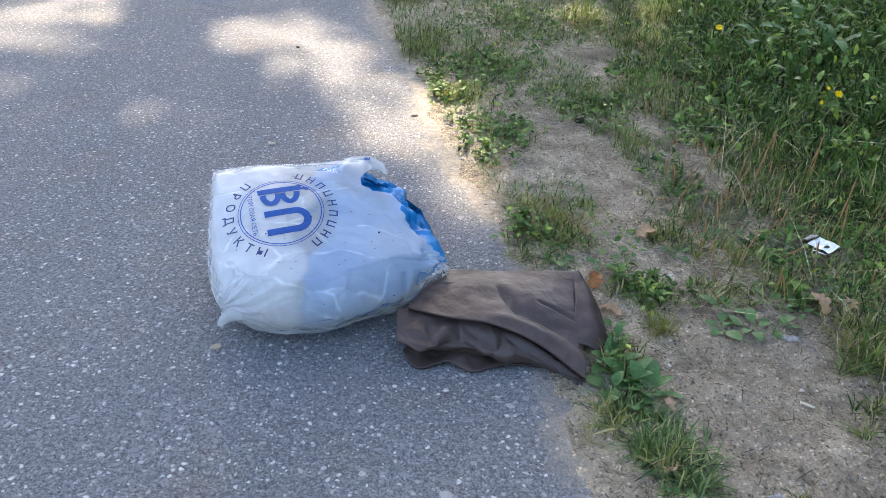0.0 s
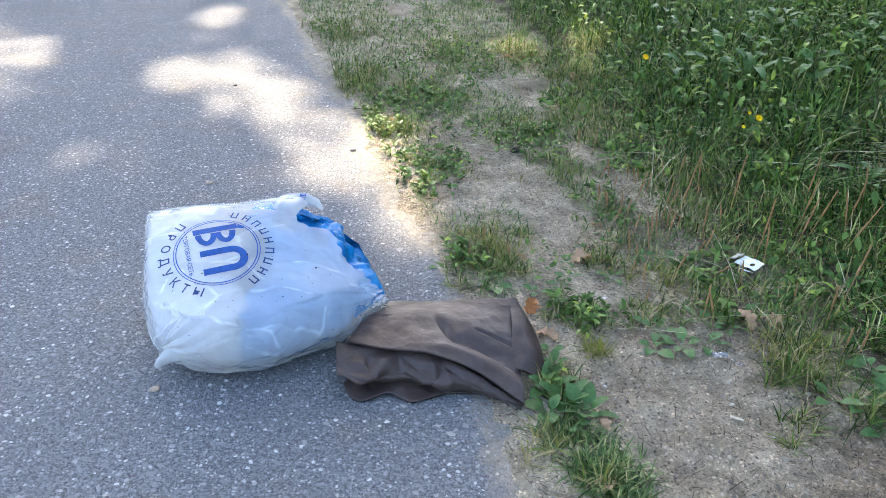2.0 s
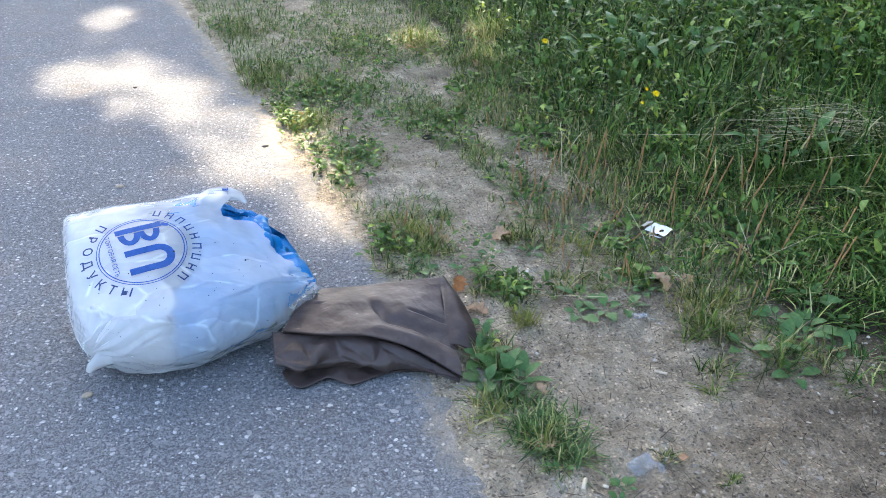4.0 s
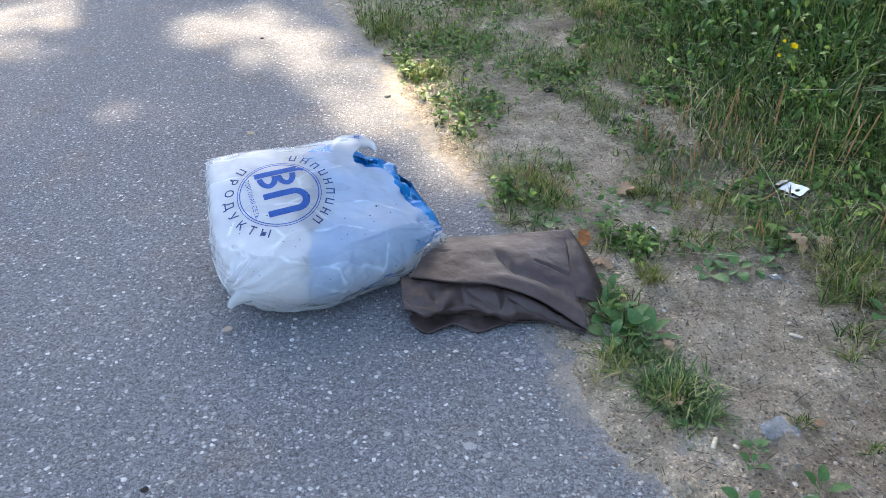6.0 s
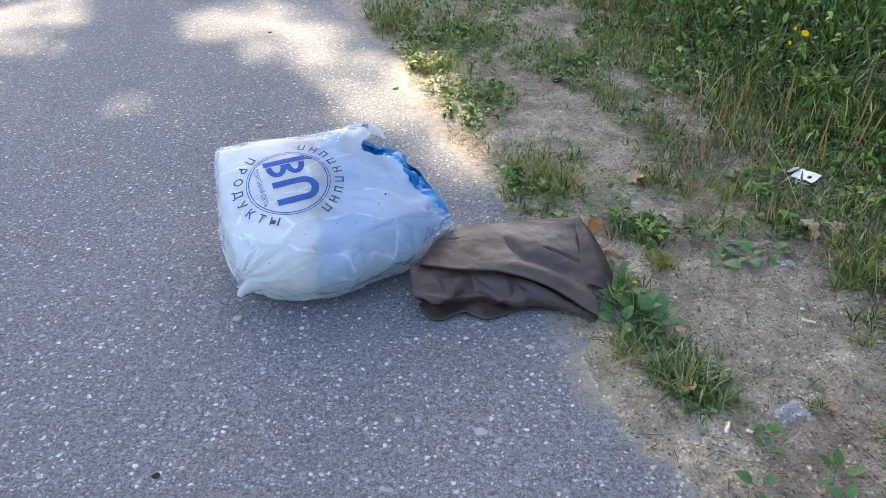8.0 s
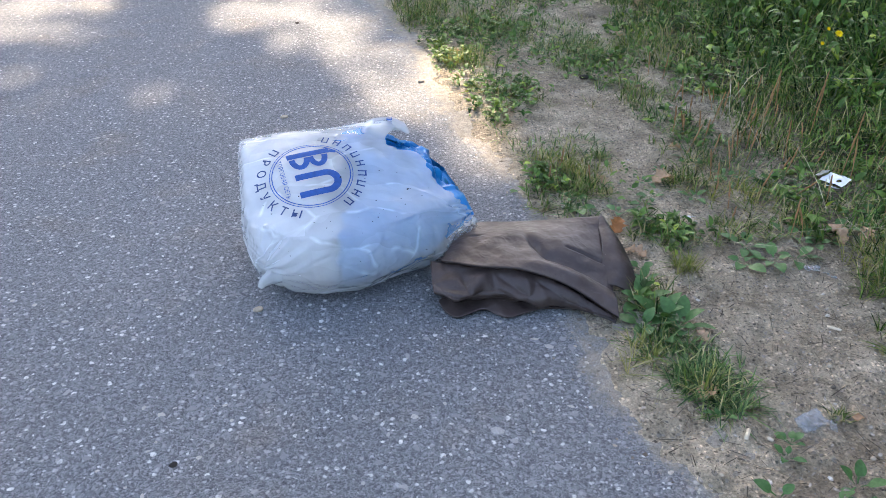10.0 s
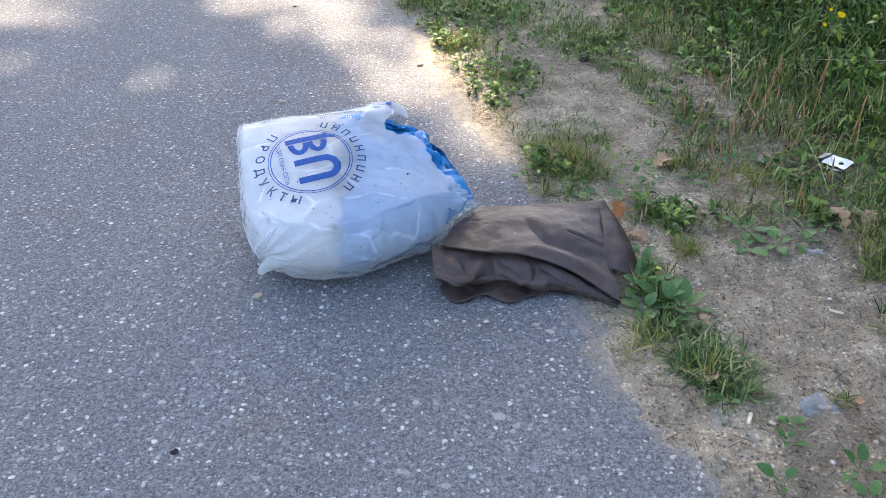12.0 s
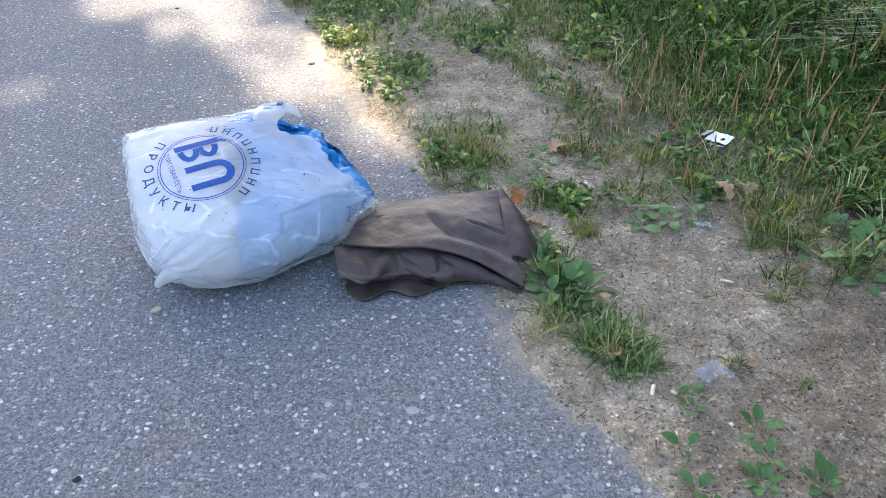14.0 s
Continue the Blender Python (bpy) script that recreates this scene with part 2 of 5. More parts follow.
def cloth_material():
    m, nt, b = material("brown_oilcloth")
    p = coords(nt)
    col = ramp(nt, noise_of(nt, p, 11.0, 6.0, 0.6), [(0.3, (0.034, 0.022, 0.0185)), (0.7, (0.066, 0.045, 0.039))])
    dusty = ramp(nt, noise_of(nt, p, 38.0, 6.0, 0.7), [(0.5, 0.0), (0.78, 0.35)])
    col = mix(nt, dusty, col, (0.100, 0.078, 0.073))
    scuff = cells(nt, p, 55.0)
    sep = nd(nt, "ShaderNodeSeparateColor", {0: scuff.outputs["Color"]})
    on = calc(nt, "MULTIPLY", ramp(nt, sep.outputs[0], [(0.90, 0.0), (0.93, 1.0)]), ramp(nt, scuff.outputs["Distance"], [(0.03, 0.8), (0.09, 0.0)]))
    col = mix(nt, on, col, (0.30, 0.265, 0.23))
    spots = calc(nt, "MULTIPLY", ramp(nt, sep.outputs[1], [(0.88, 0.0), (0.91, 1.0)]), ramp(nt, scuff.outputs["Distance"], [(0.05, 0.9), (0.12, 0.0)]))
    col = mix(nt, spots, col, (0.008, 0.006, 0.005))
    smear = nd(nt, "ShaderNodeTexNoise", {"Vector": nd(nt, "ShaderNodeMapping", {"Vector": p, "Rotation": (0.0, 0.0, 0.5), "Scale": (0.5, 2.2, 1.0)}).outputs[0], "Scale": 30.0, "Detail": 6.0, "Roughness": 0.7})
    col = mix(nt, ramp(nt, smear.outputs["Fac"], [(0.62, 0.0), (0.78, 0.5)]), col, (0.130, 0.106, 0.098))
    nt.links.new(col, b.inputs["Base Color"])
    nt.links.new(ramp(nt, noise_of(nt, p, 25.0, 4.0), [(0.3, 0.36), (0.7, 0.56)]), b.inputs["Roughness"])
    b.inputs["Specular IOR Level"].default_value = 0.30
    folds = nd(nt, "ShaderNodeTexNoise", {"Vector": p, "Scale": 9.0, "Detail": 1.0, "Roughness": 0.4, "Distortion": 1.2})
    folds.noise_type = "RIDGED_MULTIFRACTAL"
    h = calc(nt, "ADD", noise_of(nt, p, 26.0, 2.0), calc(nt, "MULTIPLY", noise_of(nt, p, 700.0, 2.0), 0.02))
    h = calc(nt, "ADD", h, calc(nt, "MULTIPLY", folds.outputs["Fac"], 0.8))
    fine = nd(nt, "ShaderNodeTexNoise", {"Vector": p, "Scale": 34.0, "Detail": 2.0, "Roughness": 0.45, "Distortion": 1.6})
    fine.noise_type = "RIDGED_MULTIFRACTAL"
    h = calc(nt, "ADD", h, calc(nt, "MULTIPLY", fine.outputs["Fac"], 0.22))
    bump(nt, b, h, 0.7, 0.0050)
    return m


def sack_material():
    """Crinkled blue plastic, dusty in patches."""
    m, nt, b = material("blue_plastic")
    p = coords(nt)
    col = ramp(nt, noise_of(nt, p, 16.0, 5.0, 0.6), [(0.3, (0.001, 0.105, 0.28)), (0.7, (0.002, 0.190, 0.44))])
    col = mix(nt, ramp(nt, noise_of(nt, p, 24.0, 6.0, 0.7), [(0.56, 0.0), (0.74, 0.45)]), col, (0.12, 0.26, 0.36))
    nt.links.new(col, b.inputs["Base Color"])
    b.inputs["Roughness"].default_value, b.inputs["Specular IOR Level"].default_value = 0.40, 0.3
    folds = nd(nt, "ShaderNodeTexNoise", {"Vector": p, "Scale": 26.0, "Detail": 3.0, "Roughness": 0.5, "Distortion": 1.5})
    folds.noise_type = "RIDGED_MULTIFRACTAL"
    bump(nt, b, folds.outputs["Fac"], 0.7, 0.003)
    return m


ASPHALT, SOIL = asphalt_material(), soil_material()
STONE_TONES = [(0.0, (0.125, 0.125, 0.128)), (0.5, (0.205, 0.200, 0.198)), (0.85, (0.285, 0.272, 0.256)), (1.0, (0.38, 0.345, 0.30))]
STONE = leaf_material("aggregate_stone", STONE_TONES, 0.7, 0.0, grain=300.0)
STONE_PIECE = leaf_material("aggregate_piece", STONE_TONES[1:], 0.7, 0.0, grain=300.0, single=True)
GRAVEL = leaf_material("soil_gravel", [(0.0, (0.10, 0.08, 0.062)), (0.35, (0.24, 0.20, 0.16)), (0.9, (0.33, 0.275, 0.22)), (1.0, (0.50, 0.45, 0.38))], 0.9, 0.0, grain=300.0)
TUFT = leaf_material("tuft_blade", [(0.0, (0.018, 0.042, 0.013)), (0.45, (0.078, 0.142, 0.042)), (0.80, (0.18, 0.24, 0.080)), (0.92, (0.34, 0.31, 0.14)), (1.0, (0.46, 0.37, 0.20))], 0.42, 0.25, 0.2)
GRASS = leaf_material("grass_blade", [(0.0, (0.008, 0.018, 0.004)), (0.42, (0.070, 0.126, 0.026)), (0.66, (0.175, 0.228, 0.055)), (0.78, (0.25, 0.205, 0.09)), (1.0, (0.42, 0.33, 0.20))], 0.45, 0.20, 0.07)
LUSH = leaf_material("tall_grass_blade", [(0.0, (0.006, 0.016, 0.004)), (0.45, (0.046, 0.104, 0.022)), (0.85, (0.135, 0.222, 0.046)), (0.96, (0.32, 0.32, 0.12)), (1.0, (0.52, 0.44, 0.26))], 0.4, 0.18, 0.09)
TURF = leaf_material("yellowed_grass_blade", [(0.0, (0.09, 0.13, 0.03)), (0.5, (0.20, 0.20, 0.06)), (1.0, (0.38, 0.31, 0.16))], 0.5, 0.4)
LITTER = leaf_material("plant_litter", [(0.0, (0.060, 0.046, 0.034)), (0.55, (0.12, 0.092, 0.066)), (0.90, (0.20, 0.16, 0.11)), (1.0, (0.38, 0.32, 0.23))], 0.8, 0.05)
HAY = leaf_material("dry_stem", [(0.0, (0.25, 0.20, 0.12)), (1.0, (0.52, 0.46, 0.33))], 0.6, 0.15)
WEED = leaf_material("weed_leaf", [(0.0, (0.018, 0.040, 0.010)), (0.6, (0.085, 0.152, 0.036)), (0.93, (0.165, 0.235, 0.060)), (1.0, (0.30, 0.37, 0.06))], 0.45, 0.22, 0.1)
PLANTAIN = leaf_material("plantain_leaf", [(0.0, (0.036, 0.085, 0.030)), (0.6, (0.070, 0.138, 0.044)), (1.0, (0.15, 0.215, 0.060))], 0.42, 0.2, 0.15, 90.0)
vein_nt = PLANTAIN.node_tree
vein = nd(vein_nt, "ShaderNodeTexWave", {"Vector": coords(vein_nt), "Scale": 75.0, "Distortion": 0.8})
vein.bands_direction = "X"
bump(vein_nt, vein_nt.nodes["Principled BSDF"], vein.outputs["Fac"], 0.18, 0.0010)
OAK = leaf_material("dead_oak_leaf", [(0.0, (0.26, 0.14, 0.075)), (0.5, (0.38, 0.23, 0.14)), (1.0, (0.44, 0.33, 0.23))], 0.65, 0.2, grain=90.0)
SPIKE = leaf_material("plantain_spike", [(0.0, (0.20, 0.098, 0.045)), (1.0, (0.40, 0.22, 0.11))], 0.8, 0.1, grain=400.0)
PETAL = leaf_material("yellow_petal", [(0.0, (0.75, 0.50, 0.01)), (1.0, (0.85, 0.62, 0.02))], 0.5, 0.3)
CROWN = leaf_material("tree_leaf", [(0.0, (0.03, 0.07, 0.02)), (1.0, (0.08, 0.15, 0.035))], 0.5, 0.15)
BARK = plain_material("tree_bark", (0.12, 0.10, 0.08), 0.9, 0.2, 0.4, 12.0, 0.01)
FILM = film_material("white_plastic_film", (0.79, 0.785, 0.765), 0.66, 0.14, 0.20, 0.014)
BLUE = sack_material()
PALE = film_material("pale_sack_film", (0.62, 0.61, 0.63), 0.30, 0.25, 0.4)
INK = plain_material("blue_print", (0.012, 0.065, 0.23), 0.5, 0.25, 0.2, 90.0)
INK_DARK = plain_material("dark_blue_print", (0.010, 0.032, 0.105), 0.5, 0.25, 0.2, 90.0)
CLOTH = cloth_material()
PAPER = plain_material("cigarette_paper", (0.54, 0.45, 0.33), 0.8, 0.2, 0.2, 150.0)
WHITE = plain_material("white_packaging", (0.56, 0.57, 0.58), 0.45, 0.4, 0.12, 70.0)
# packaging colour with the shade of its inner face put into the grey
SHADED = plain_material("shaded_packaging_inside", (0.30, 0.29, 0.26), 0.6, 0.3, 0.2, 60.0)
SCRAP = film_material("clear_plastic_scrap", (0.36, 0.36, 0.36), 0.74, 0.2)
TWIG = plain_material("dry_twig", (0.24, 0.19, 0.135), 0.85, 0.2, 0.35, 80.0, 0.001)
DARK = plain_material("dark_dropping", (0.022, 0.018, 0.015), 0.9, 0.2, 0.3, 120.0, 0.002)
ROCK = plain_material("pale_stone", (0.37, 0.295, 0.215), 0.85, 0.12, 0.25, 130.0, 0.001)


# ---- geometry helpers ----
def mesh_np(name, verts, faces, smooth=True):
    """A mesh from arrays; all faces have the same number of corners."""
    me = bpy.data.meshes.new(name)
    verts, faces = np.asarray(verts, np.float32), np.asarray(faces, np.int32)
    count, corners = faces.shape
    me.vertices.add(len(verts))
    me.vertices.foreach_set("co", verts.ravel())
    me.loops.add(count * corners)
    me.loops.foreach_set("vertex_index", faces.ravel())
    me.polygons.add(count)
    me.polygons.foreach_set("loop_start", np.arange(0, count * corners, corners, dtype=np.int32))
    me.polygons.foreach_set("use_smooth", np.full(count, smooth))
    me.update(calc_edges=True)
    me.validate()
    return me


def thing(name, me, mat_, label="", category="", group="", kind="", at=None):
    ob = new(name, me)
    if me is not None and mat_ is not None and not me.materials:
        me.materials.append(mat_)
    if at is not None:
        ob.matrix_basis = at
    return tagged(ob, label, category, group, kind)


def part(name, me, mat_, parent, label="", at=None):
    ob = new(name, me)
    if not me.materials:
        me.materials.append(mat_)
    ob.parent = parent
    if at is not None:
        ob.matrix_basis = at
    return tagged(ob, label)


def smooth(a, b, x):
    t = np.clip((x - a) / (b - a), 0, 1)
    return t * t * (3 - 2 * t)


LATTICE = np.random.default_rng(3).random((256, 256))


def value_noise(x, y):
    xi, yi = np.floor(x).astype(int), np.floor(y).astype(int)
    fx, fy = x - xi, y - yi
    fx, fy = fx * fx * (3 - 2 * fx), fy * fy * (3 - 2 * fy)
    a, b = LATTICE[xi % 256, yi % 256], LATTICE[(xi + 1) % 256, yi % 256]
    c, d = LATTICE[xi % 256, (yi + 1) % 256], LATTICE[(xi + 1) % 256, (yi + 1) % 256]
    return (a * (1 - fx) + b * fx) * (1 - fy) + (c * (1 - fx) + d * fx) * fy


def fbm(x, y, scale, octaves=4, shift=0.0):
    """Layered noise about 0, roughly between -1 and 1."""
    x, y = np.asarray(x, float), np.asarray(y, float)
    out, amp = 0.0, 1.0
    for n in range(octaves):
        out = out + amp * (value_noise(x * scale + shift + 17.3 * n, y * scale - shift + 9.1 * n) * 2 - 1)
        scale, amp = scale * 2.03, amp * 0.5
    return out / 1.6


def grid_faces(rows, cols, wrap=False):
    r, c = np.meshgrid(np.arange(rows - 1), np.arange(cols if wrap else cols - 1), indexing="ij")
    d = (c + 1) % cols
    return np.stack([r * cols + c, r * cols + d, (r + 1) * cols + d, (r + 1) * cols + c], -1).reshape(-1, 4)


def spans(lo, hi, step, far, growth=1.35):
    """Grid lines: even between lo and hi, then growing out to far on both sides."""
    mid = np.arange(lo, hi + step / 2, step)
    out, gap = [], step
    while sum(out) < far:
        gap *= growth
        out.append(gap)
    steps = np.cumsum(out)
    return np.concatenate([lo - steps[::-1], mid, mid[-1] + steps])


# ---- ground and road ----
EDGE_Y = [-60.0, -1.0, 0.35, 0.78, 0.90, 1.02, 1.16, 1.65, 1.94, 2.30, 2.60, 2.90, 3.28, 3.85, 5.10, 80.0]
EDGE_X = [18.0, 0.90, 0.47, 0.32, 0.262, 0.230, 0.205, 0.155, 0.095, -0.02, -0.085, -0.15, -0.27, -0.405, -0.71, -21.0]
ROAD_WIDTH = 3.3


def edge_x(y):
    return np.interp(y, EDGE_Y, EDGE_X)


def off_edge(x, y):
    """How far a place lies beyond the road's ragged right edge."""
    return x - edge_x(y) + 0.035 * fbm(x, y, 7.0, 4) + 0.022 * fbm(x, y, 38.0, 4, 5.0)


def soil_z(x, y):
    d = off_edge(x, y)
    left = edge_x(y) - ROAD_WIDTH - x
    d = np.maximum(d, left)
    lift = smooth(-0.06, 0.05, d) * 0.015 - 0.010
    rough = fbm(x, y, 4.0, 4, 2.0) * 0.012 * smooth(0.05, 0.35, d) + fbm(x, y, 26.0, 5, 8.0) * 0.010 * smooth(-0.02, 0.08, d)
    bank = 0.05 * np.clip(d - 0.9, 0, 3)
    return lift + rough + bank


gx, gy = spans(-0.3, 1.4, 0.0080, 400.0, 1.09), spans(0.6, 3.4, 0.0100, 400.0, 1.07)
X, Y = np.meshgrid(gx, gy)
Z = soil_z(X, Y)
ground_me = mesh_np("ground", np.stack([X, Y, Z], -1).reshape(-1, 3), grid_faces(*X.shape))
damp = smooth(0.0, 0.28, X - 0.48 - 0.85 * (Y - 0.95) + 0.12 * fbm(X, Y, 6.0, 4, 31.0)) * smooth(2.2, 1.4, Y)
layer = ground_me.attributes.new("damp", "FLOAT", "POINT")
layer.data.foreach_set("value", damp.ravel().astype(np.float32))
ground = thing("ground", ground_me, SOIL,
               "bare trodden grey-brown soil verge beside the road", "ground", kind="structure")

ry = spans(0.3, 7.0, 0.03, 70.0, 1.15)
rs = np.concatenate([np.linspace(0, 0.85, 34, endpoint=False), np.linspace(0.85, 1.0, 40)])
S, Y = np.meshgrid(rs, ry)
X = edge_x(Y) - ROAD_WIDTH + S * (ROAD_WIDTH + 0.16)
Z = 0.0016 * fbm(X, Y, 5.0, 3, 1.0)
road_me = mesh_np("road", np.stack([X, Y, Z], -1).reshape(-1, 3), grid_faces(*X.shape))
d = off_edge(X, Y)
dust = np.clip(smooth(-0.09, 0.06, d + 0.05 * fbm(X, Y, 7.0, 4, 3.0)) * 0.95 + 0.34 * smooth(-0.5, 0.0, d) * smooth(1.5, 2.2, Y), 0, 1)
layer = road_me.attributes.new("dust", "FLOAT", "POINT")
layer.data.foreach_set("value", dust.ravel().astype(np.float32))
road = thing("road", road_me, ASPHALT, "worn grey asphalt path with pale aggregate stones", "road", kind="structure")


# ---- scattered pieces ----
def place_many(template, faces, pos, turn, size):
    """Copies of one small template (n,3) at pos (N,3), with turns (N,3,3) and sizes (N,) or (N,3)."""
    size = size[:, None] if size.ndim == 1 else size
    pts = np.einsum("nij,nkj->nki", turn, template[None] * size[:, None, :]) + pos[:, None]
    n, k = len(pos), len(template)
    return pts.reshape(-1, 3), (faces[None] + (np.arange(n) * k)[:, None, None]).reshape(-1, faces.shape[1])


def turns(yaw, pitch, roll):
    cy, sy, cp, sp, cr, sr = np.cos(yaw), np.sin(yaw), np.cos(pitch), np.sin(pitch), np.cos(roll), np.sin(roll)
    one, nil = np.ones_like(yaw), np.zeros_like(yaw)
    rz = np.stack([np.stack([cy, -sy, nil], -1), np.stack([sy, cy, nil], -1), np.stack([nil, nil, one], -1)], -2)
    rx = np.stack([np.stack([one, nil, nil], -1), np.stack([nil, cp, -sp], -1), np.stack([nil, sp, cp], -1)], -2)
    ry_ = np.stack([np.stack([cr, nil, sr], -1), np.stack([nil, one, nil], -1), np.stack([-sr, nil, cr], -1)], -2)
    return rz @ rx @ ry_


def pebble_mesh(flat, seed, fine=1):
    """A rough low stone: a deformed icosphere as arrays."""
    bm = bmesh.new()
    bmesh.ops.create_icosphere(bm, subdivisions=fine, radius=1.0)
    r = np.random.default_rng(seed)
    v = np.array([p.co for p in bm.verts]) * (0.75 + 0.5 * r.random((len(bm.verts), 1)) if fine == 1 else 0.9 + 0.2 * r.random((len(bm.verts), 1))) * [1.0, 0.8, flat]
    f = np.array([[p.index for p in q.verts] for q in bm.faces])
    bm.free()
    return v, f


def scatter_stones(name, xy, z, radii, flat, mat_, label):
    vs, fs, base = [], [], 0
    for k in range(4):
        pick = np.arange(len(xy)) % 4 == k
        v, f = pebble_mesh(flat, 20 + k)
        n = int(pick.sum())
        pos = np.column_stack([xy[pick], z[pick]])
        a, b = place_many(v, f, pos, turns(rng.uniform(0, 6.28, n), rng.normal(0, 0.12, n), rng.normal(0, 0.12, n)), radii[pick][:, None] * rng.uniform(0.55, 1.45, (n, 3)))
        vs.append(a), fs.append(b + base)
        base += len(a)
    return thing(name, mesh_np(name, np.concatenate(vs), np.concatenate(fs), False), mat_, label, "gravel", kind="stuff")


n = 7000
xy = np.column_stack([rng.uniform(-2.0, 0.35, n), 0.5 + 3.6 * rng.random(n) ** 1.5])
xy = xy[off_edge(xy[:, 0], xy[:, 1]) < -0.01]
radii = 0.0020 + 0.0076 * rng.random(len(xy)) ** 2.2
big = np.flatnonzero((radii > 0.0060) & (np.abs(xy[:, 0] + 0.3) < 0.62) & (xy[:, 1] < 1.9))[:300]
big_xy, big_r = xy[big], radii[big]
rest = np.setdiff1d(np.arange(len(xy)), big)
xy, radii = xy[rest], radii[rest]
scatter_stones("aggregate", xy, 0.0016 * fbm(xy[:, 0], xy[:, 1], 5.0, 3, 1.0) - radii * 0.06, radii, 0.17, STONE, "pale aggregate stones set in the asphalt")
chips = []
for k in range(6):
    v, f = pebble_mesh(0.15, 60 + k)
    chips.append(mesh_np("aggregate_stone", v, f, False))
    chips[-1].materials.append(STONE_PIECE)
for k, ((x, y), r) in enumerate(zip(big_xy, big_r)):
    part("aggregate_stone", chips[k % 6], STONE_PIECE, road, at=pose(x, y, 0.0016 * float(fbm(x, y, 5.0, 3, 1.0)) - r * 0.05, *rng.normal(0, 4, 2), rng.uniform(0, 360)) @ Matrix.Diagonal((r * rng.uniform(0.8, 1.3), r * rng.uniform(0.6, 1.1), r, 1)))

n = 17000
xy = np.column_stack([rng.uniform(0.0, 1.25, n), 0.55 + 2.6 * rng.random(n) ** 1.4])
xy = xy[off_edge(xy[:, 0], xy[:, 1]) > -0.03 - 0.05 * rng.random(len(xy)) ** 2]
radii = 0.0010 + 0.0046 * rng.random(len(xy)) ** 5
scatter_stones("gravel", xy, np.maximum(soil_z(xy[:, 0], xy[:, 1]), 0.0016 * fbm(xy[:, 0], xy[:, 1], 5.0, 3, 1.0)) + radii * 0.02, radii, 0.42, GRAVEL, "small stones and crumbs loose on the soil")


# ---- grass ----
def blades(xy, height, width, lean, heading, droop, z=None):
    """Curved tapering grass blades, five triangles each, as arrays."""
    n = len(xy)
    z = soil_z(xy[:, 0], xy[:, 1]) - 0.004 if z is None else z
    root = np.column_stack([xy, z])
    out = np.column_stack([np.cos(heading), np.sin(heading), np.zeros(n)])
    side = np.column_stack([-np.sin(heading), np.cos(heading), np.zeros(n)])
    up = np.array([0, 0, 1.0])
    rows = []
    for t, w in ((0.0, 0.8), (0.4, 1.0), (0.75, 0.7), (1.0, 0.0)):
        reach = (np.sin(lean) * t + droop * t * t)[:, None] * height[:, None]
        rise = np.maximum(np.cos(lean) * t - 0.62 * droop * t * t, 0.02 * t)[:, None] * height[:, None]
        mid = root + out * reach + up * rise
        if w:
            rows += [mid - side * (width * w / 2)[:, None], mid + side * (width * w / 2)[:, None]]
        else:
            rows.append(mid)
    verts = np.stack(rows, 1).reshape(-1, 3)
    tri = np.array([[0, 1, 3], [0, 3, 2], [2, 3, 5], [2, 5, 4], [4, 5, 6]])
    return verts, (tri[None] + (np.arange(n) * 7)[:, None, None]).reshape(-1, 3)


def grass(name, xy, h_lo, h_hi, width, mat_, label, lean=0.35, droop=0.35, heading=None, category="grass"):
    n = len(xy)
    h = h_lo + (h_hi - h_lo) * rng.random(n)
    head = rng.uniform(0, 6.28, n) if heading is None else heading
    v, f = blades(xy, h, width * rng.uniform(0.6, 1.3, n), np.abs(rng.normal(0, lean, n)), head, np.abs(rng.normal(0, droop, n)))
    return thing(name, mesh_np(name, v, f), mat_, label, category, kind="stuff")


def in_patch(n, x, y, rx, ry_):
    """Places in a patch, thicker towards its middle, in little bunches."""
    core = rng.normal(0, 0.45, (max(3, n // 9), 2))
    pts = core[rng.integers(0, len(core), n)] + rng.normal(0, 0.05, (n, 2))
    return pts * [rx, ry_] + [x, y]


BOUND_Y = [0.3, 1.0, 1.29, 1.41, 1.81, 2.00, 2.34, 2.62, 3.81, 4.6, 9.0]
BOUND_X = [1.45, 1.16, 1.03, 0.96, 0.99, 0.94, 0.84, 0.72, 0.66, 0.60, 0.0]


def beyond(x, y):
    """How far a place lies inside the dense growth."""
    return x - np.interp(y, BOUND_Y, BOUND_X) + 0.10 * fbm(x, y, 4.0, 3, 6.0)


# shade under dense growth put into soil colour, brown litter at its fringe
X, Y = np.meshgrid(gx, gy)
layer = ground_me.attributes.new("litter_shade", "FLOAT", "POINT")
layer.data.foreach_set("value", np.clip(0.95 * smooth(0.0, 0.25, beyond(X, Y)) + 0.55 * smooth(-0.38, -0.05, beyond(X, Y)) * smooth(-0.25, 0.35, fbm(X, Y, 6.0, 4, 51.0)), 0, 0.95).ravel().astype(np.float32))


